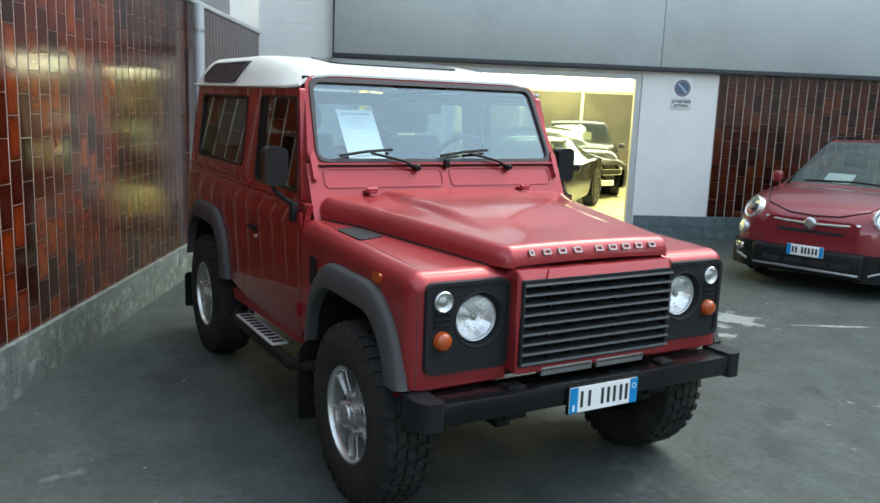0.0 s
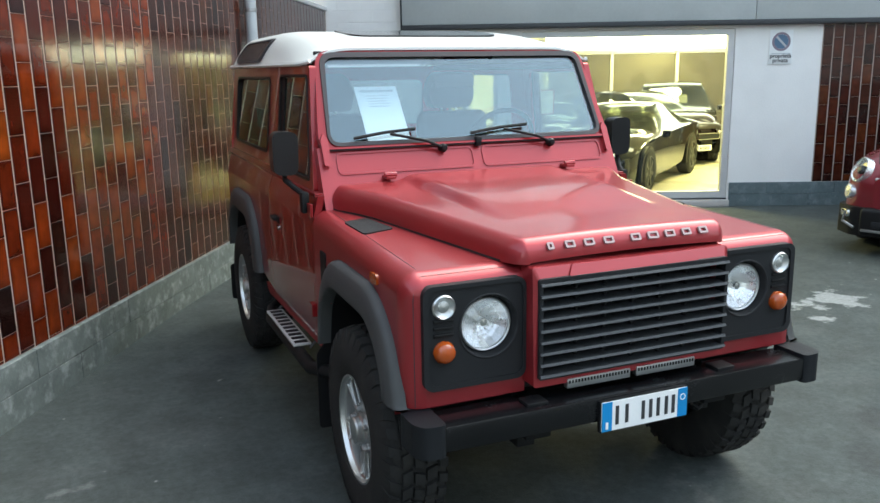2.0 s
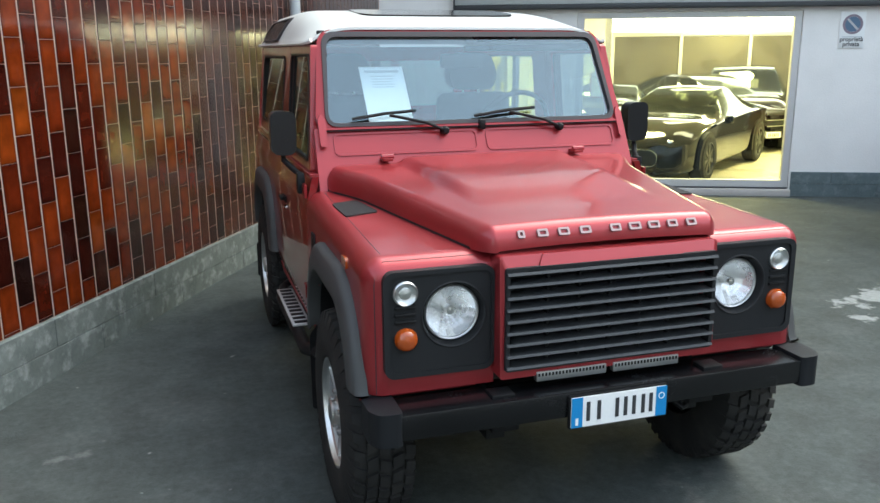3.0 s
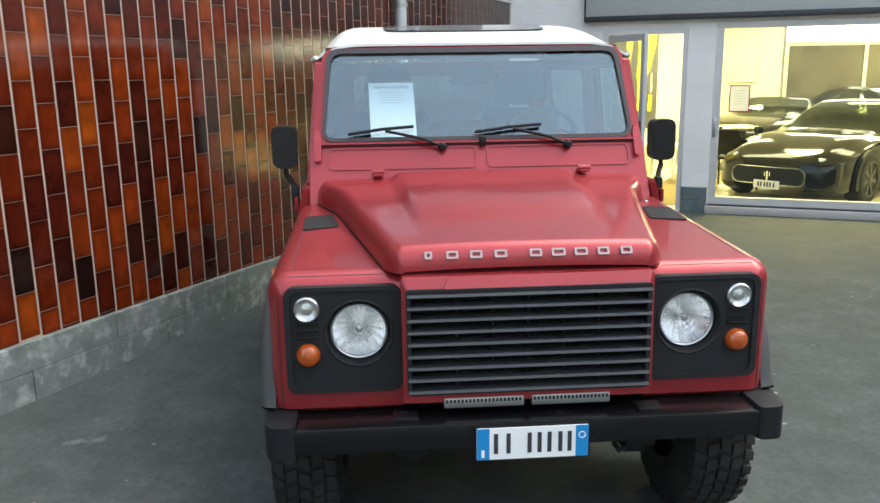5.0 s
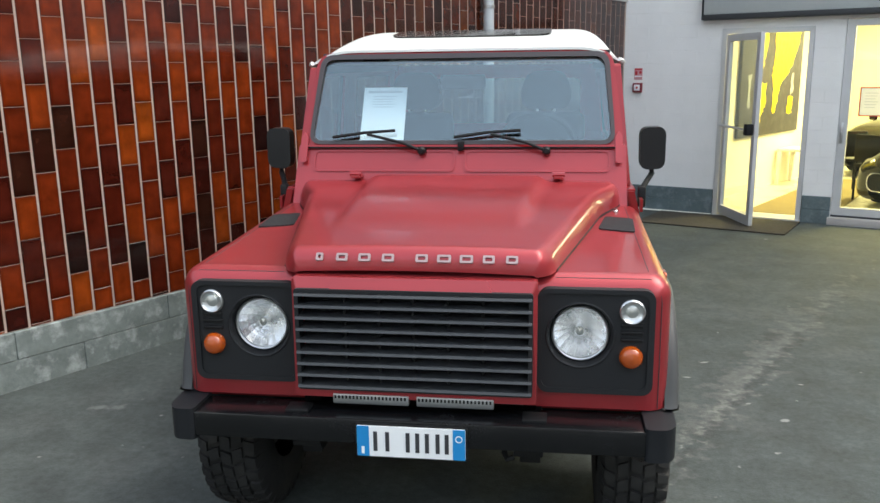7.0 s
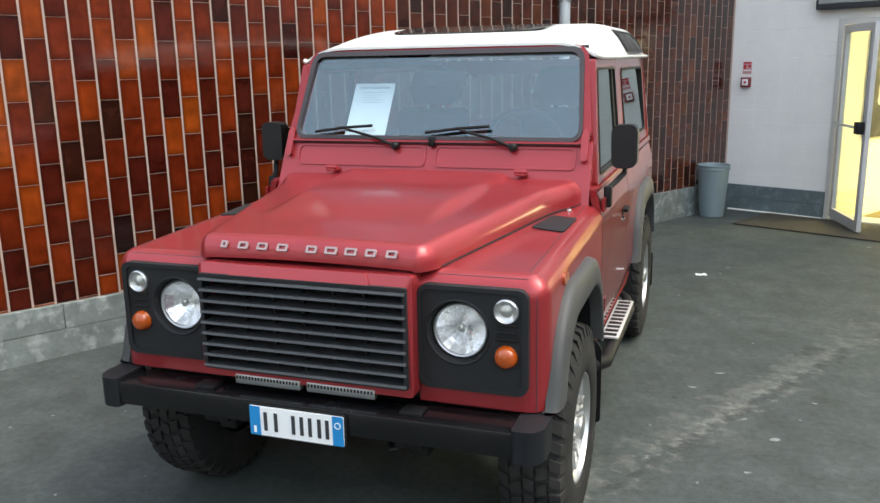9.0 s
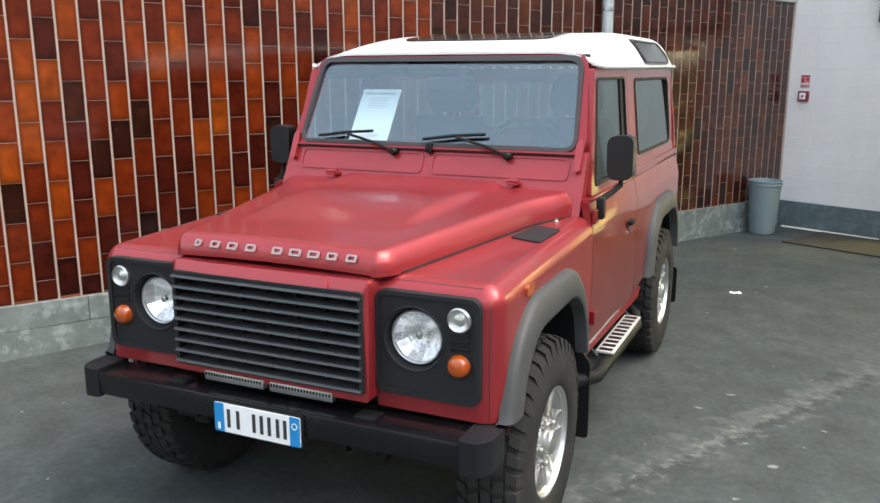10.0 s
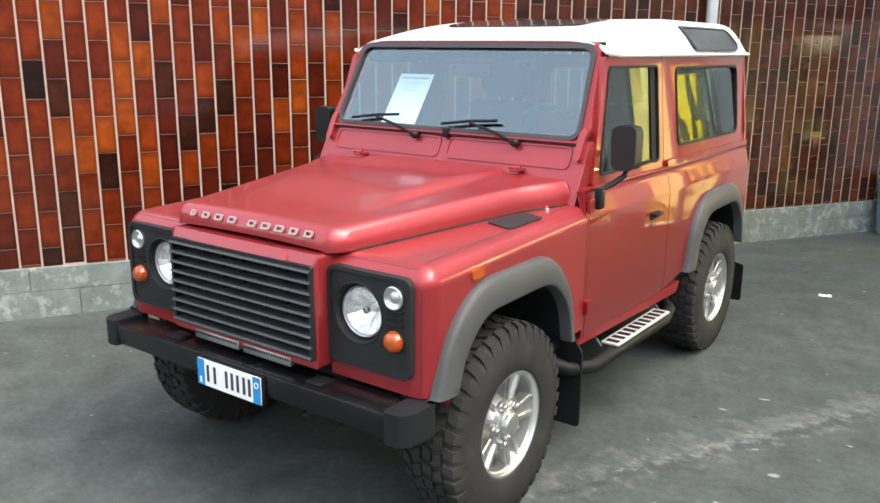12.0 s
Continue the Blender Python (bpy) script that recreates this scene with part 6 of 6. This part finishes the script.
lk = thing("sash_lock", "small grey lock plate on the window frame", "lock", FRONT @ pose(2.29, 0.012, 1.0))
part("plate", box(B(), -0.018, 0.018, -0.006, 0.007, -0.11, 0.11, 0.004), steel, lk)
part("knob", box(B(), -0.008, 0.008, -0.02, -0.006, -0.02, 0.02, 0.003), steel, lk)

# ---- things in the yard ----
bn_ = thing("waste_bin", "tall tapered grey metal bin on the asphalt", "bin", pose(1.17, 7.285, -0.093) @ Matrix.Scale(1.03, 4))
part("body", lathe(B(), [(0.0005, 0.004), (0.128, 0.004), (0.135, 0.012), (0.176, 0.585), (0.182, 0.589), (0.182, 0.602), (0.176, 0.605), (0.170, 0.585), (0.13, 0.03), (0.0005, 0.03)], 40, "z"), galvanised, bn_)
part("band", lathe(B(), [(0.179, 0.545), (0.182, 0.55), (0.183, 0.565), (0.181, 0.57)], 40, "z"), galvanised, bn_)
dp = thing("drainpipe", "pale grey rainwater pipe on the tiled wall", "pipe", WALL)
part("pipe", lathe(B(), [(0.05, -0.07), (0.05, 2.562)], 20, "z", (-3.29, -0.085, 0), True), pipe_white, dp)
part("upper_pipe", lathe(B(), [(0.05, 2.625), (0.05, 5.0)], 20, "z", (-3.29, -0.085, 0), True), pipe_white, dp)
for z in (0.6, 1.5, 2.3):
    part("clip", lathe(B(), [(0.052, z), (0.057, z + 0.003), (0.057, z + 0.03), (0.052, z + 0.033)], 20, "z", (-3.29, -0.085, 0)), steel, dp)
dm = thing("doormat", "dark brown coir mat before the shop door", "mat", FRONT @ pose(1.02, -0.72, 0.0175, -1.19))
part("mat_body", prism(B(), rrect(-0.62, 0.95, -0.28, 0.62, 0.01, 2), "z", 0.001, 0.014), mat_brown, dm)
fa = thing("fire_alarm", "red fire alarm call point with small white window", "alarm", FRONT @ pose(0.018, 0.0, 1.475))
part("box", box(B(), -0.055, 0.055, -0.045, 0.004, -0.055, 0.055, 0.006), mat("dark red plastic", (0.22, 0.02, 0.025), 0.4, 0, var=0.08), fa)
part("face", box(B(), -0.036, 0.036, -0.048, -0.044, -0.036, 0.036, 0.002), plate_white, fa)
part("button", lathe(B(), [(0.014, -0.047), (0.013, -0.051), (0.0005, -0.052)], 16, "y"), red_plastic, fa)
fs_ = thing("alarm_sign", "small red and white sign over the fire alarm", "sign", FRONT @ pose(0.018, 0.0, 1.635))
part("plate", box(B(), -0.05, 0.05, -0.006, 0.0015, -0.068, 0.068, 0.001), mat("faded pink sign", (0.62, 0.30, 0.31), 0.5), fs_)
part("mark", box(B(), -0.045, 0.045, -0.008, -0.0055, 0.046, 0.064), red_plastic, fs_)
part("mark", box(B(), -0.040, -0.012, -0.008, -0.0055, -0.012, 0.034), red_plastic, fs_)
part("mark", box(B(), 0.012, 0.040, -0.008, -0.0055, 0.004, 0.034), red_plastic, fs_)
part("mark", box(B(), -0.045, 0.045, -0.008, -0.0055, -0.034, -0.022), plate_white, fs_)

sg = thing("parking_sign", "white no-parking sign lettered proprieta privata", "sign", FRONT @ pose(5.40, -0.004, 1.957))
part("board", box(B(), -0.14, 0.14, -0.006, 0.001, -0.203, 0.203, 0.002), plate_white, sg)
part("ring", holed(B(), circle(0, 0.065, 0.112, 36), [circle(0, 0.065, 0.086, 36)], lambda u, v: (u, -0.009, v), lambda u, v: (u, -0.0055, v)), mat("faded sign red", (0.26, 0.20, 0.24), 0.5), sg)
part("disc", prism(B(), circle(0, 0.065, 0.085, 36), "y", -0.008, -0.0055), mat("faded sign blue", (0.10, 0.17, 0.26), 0.5), sg)
o = part("slash", box(B(), -0.085, 0.085, -0.0105, -0.0078, -0.012, 0.012), mat("faded sign white", (0.5, 0.5, 0.52), 0.5), sg)
o.matrix_basis = pose(0, 0, 0.065, 0, 45, 0)


def words(name, text, size, x, z, parent, m_):
    cu = bpy.data.curves.new(name, "FONT")
    cu.body, cu.size, cu.align_x, cu.extrude, cu.offset = text, size, "CENTER", 0.0008, 0.0012
    ob = new(name, cu)
    dg = bpy.context.evaluated_depsgraph_get()
    me = bpy.data.meshes.new_from_object(ob.evaluated_get(dg))
    bpy.data.objects.remove(ob)
    o = new(name, me)
    me.materials.append(m_)
    o.parent = parent
    o.matrix_basis = pose(x, -0.0085, z, 90)
    return o


words("lettering", "proprietà", 0.068, 0, -0.125, sg, ink)
words("lettering", "privata", 0.068, 0, -0.180, sg, ink)
part("print_bar", box(B(), -0.11, 0.11, -0.0075, -0.0055, -0.082, -0.072), grey_print, sg)

lt = thing("litter", "crumpled scrap of white paper on the asphalt", "litter", pose(1.170, 4.133, ground_z(1.170, 4.133), 0, 0, 20))
b = B()
rnd = random.Random(12)
sheet(b, lambda u, v: (0.045 * u + 0.008 * rnd.random(), 0.028 * v + 0.008 * rnd.random(), 0.003 + 0.009 * rnd.random()), lin(-1, 1, 6), lin(-1, 1, 4), (0, 0, -0.002))
part("scrap", b, paper, lt)
for i, (x, y, s) in enumerate(((-2.03, -0.04, 0.008), (1.32, 4.25, 0.009), (1.55, 2.35, 0.007), (2.2, 3.1, 0.007), (-1.6, 0.3, 0.006), (1.75, 1.2, 0.007), (3.2, 2.9, 0.008))):
    c = thing("chip", "small pale stone chip on the asphalt", "stone", pose(x, y, ground_z(x, y), 0, 0, 37 * i), group="chips on the asphalt")
    b = B()
    bmesh.ops.create_icosphere(b, subdivisions=1, radius=s)
    for v in b.verts:
        v.co.z = max(0.0, v.co.z * 0.45 + s * 0.25)
        v.co.x *= 1.4
    part("piece", b, stone, c)

# ---- single pieces of the walls, last ----
tiled(wall_tiled, -15.208, -0.03, 0.336, 2.618, -9.3, -5.4, 0.1343, 0.247, (0.104, 0.221), GLAZE, fall=FALL)
tiled(shop_wall, PANEL + 0.004, 14.85, 0.304, 2.222, PANEL, 9.0, 0.1255, 0.239, (0.061, 0.15), single=tile_brown)
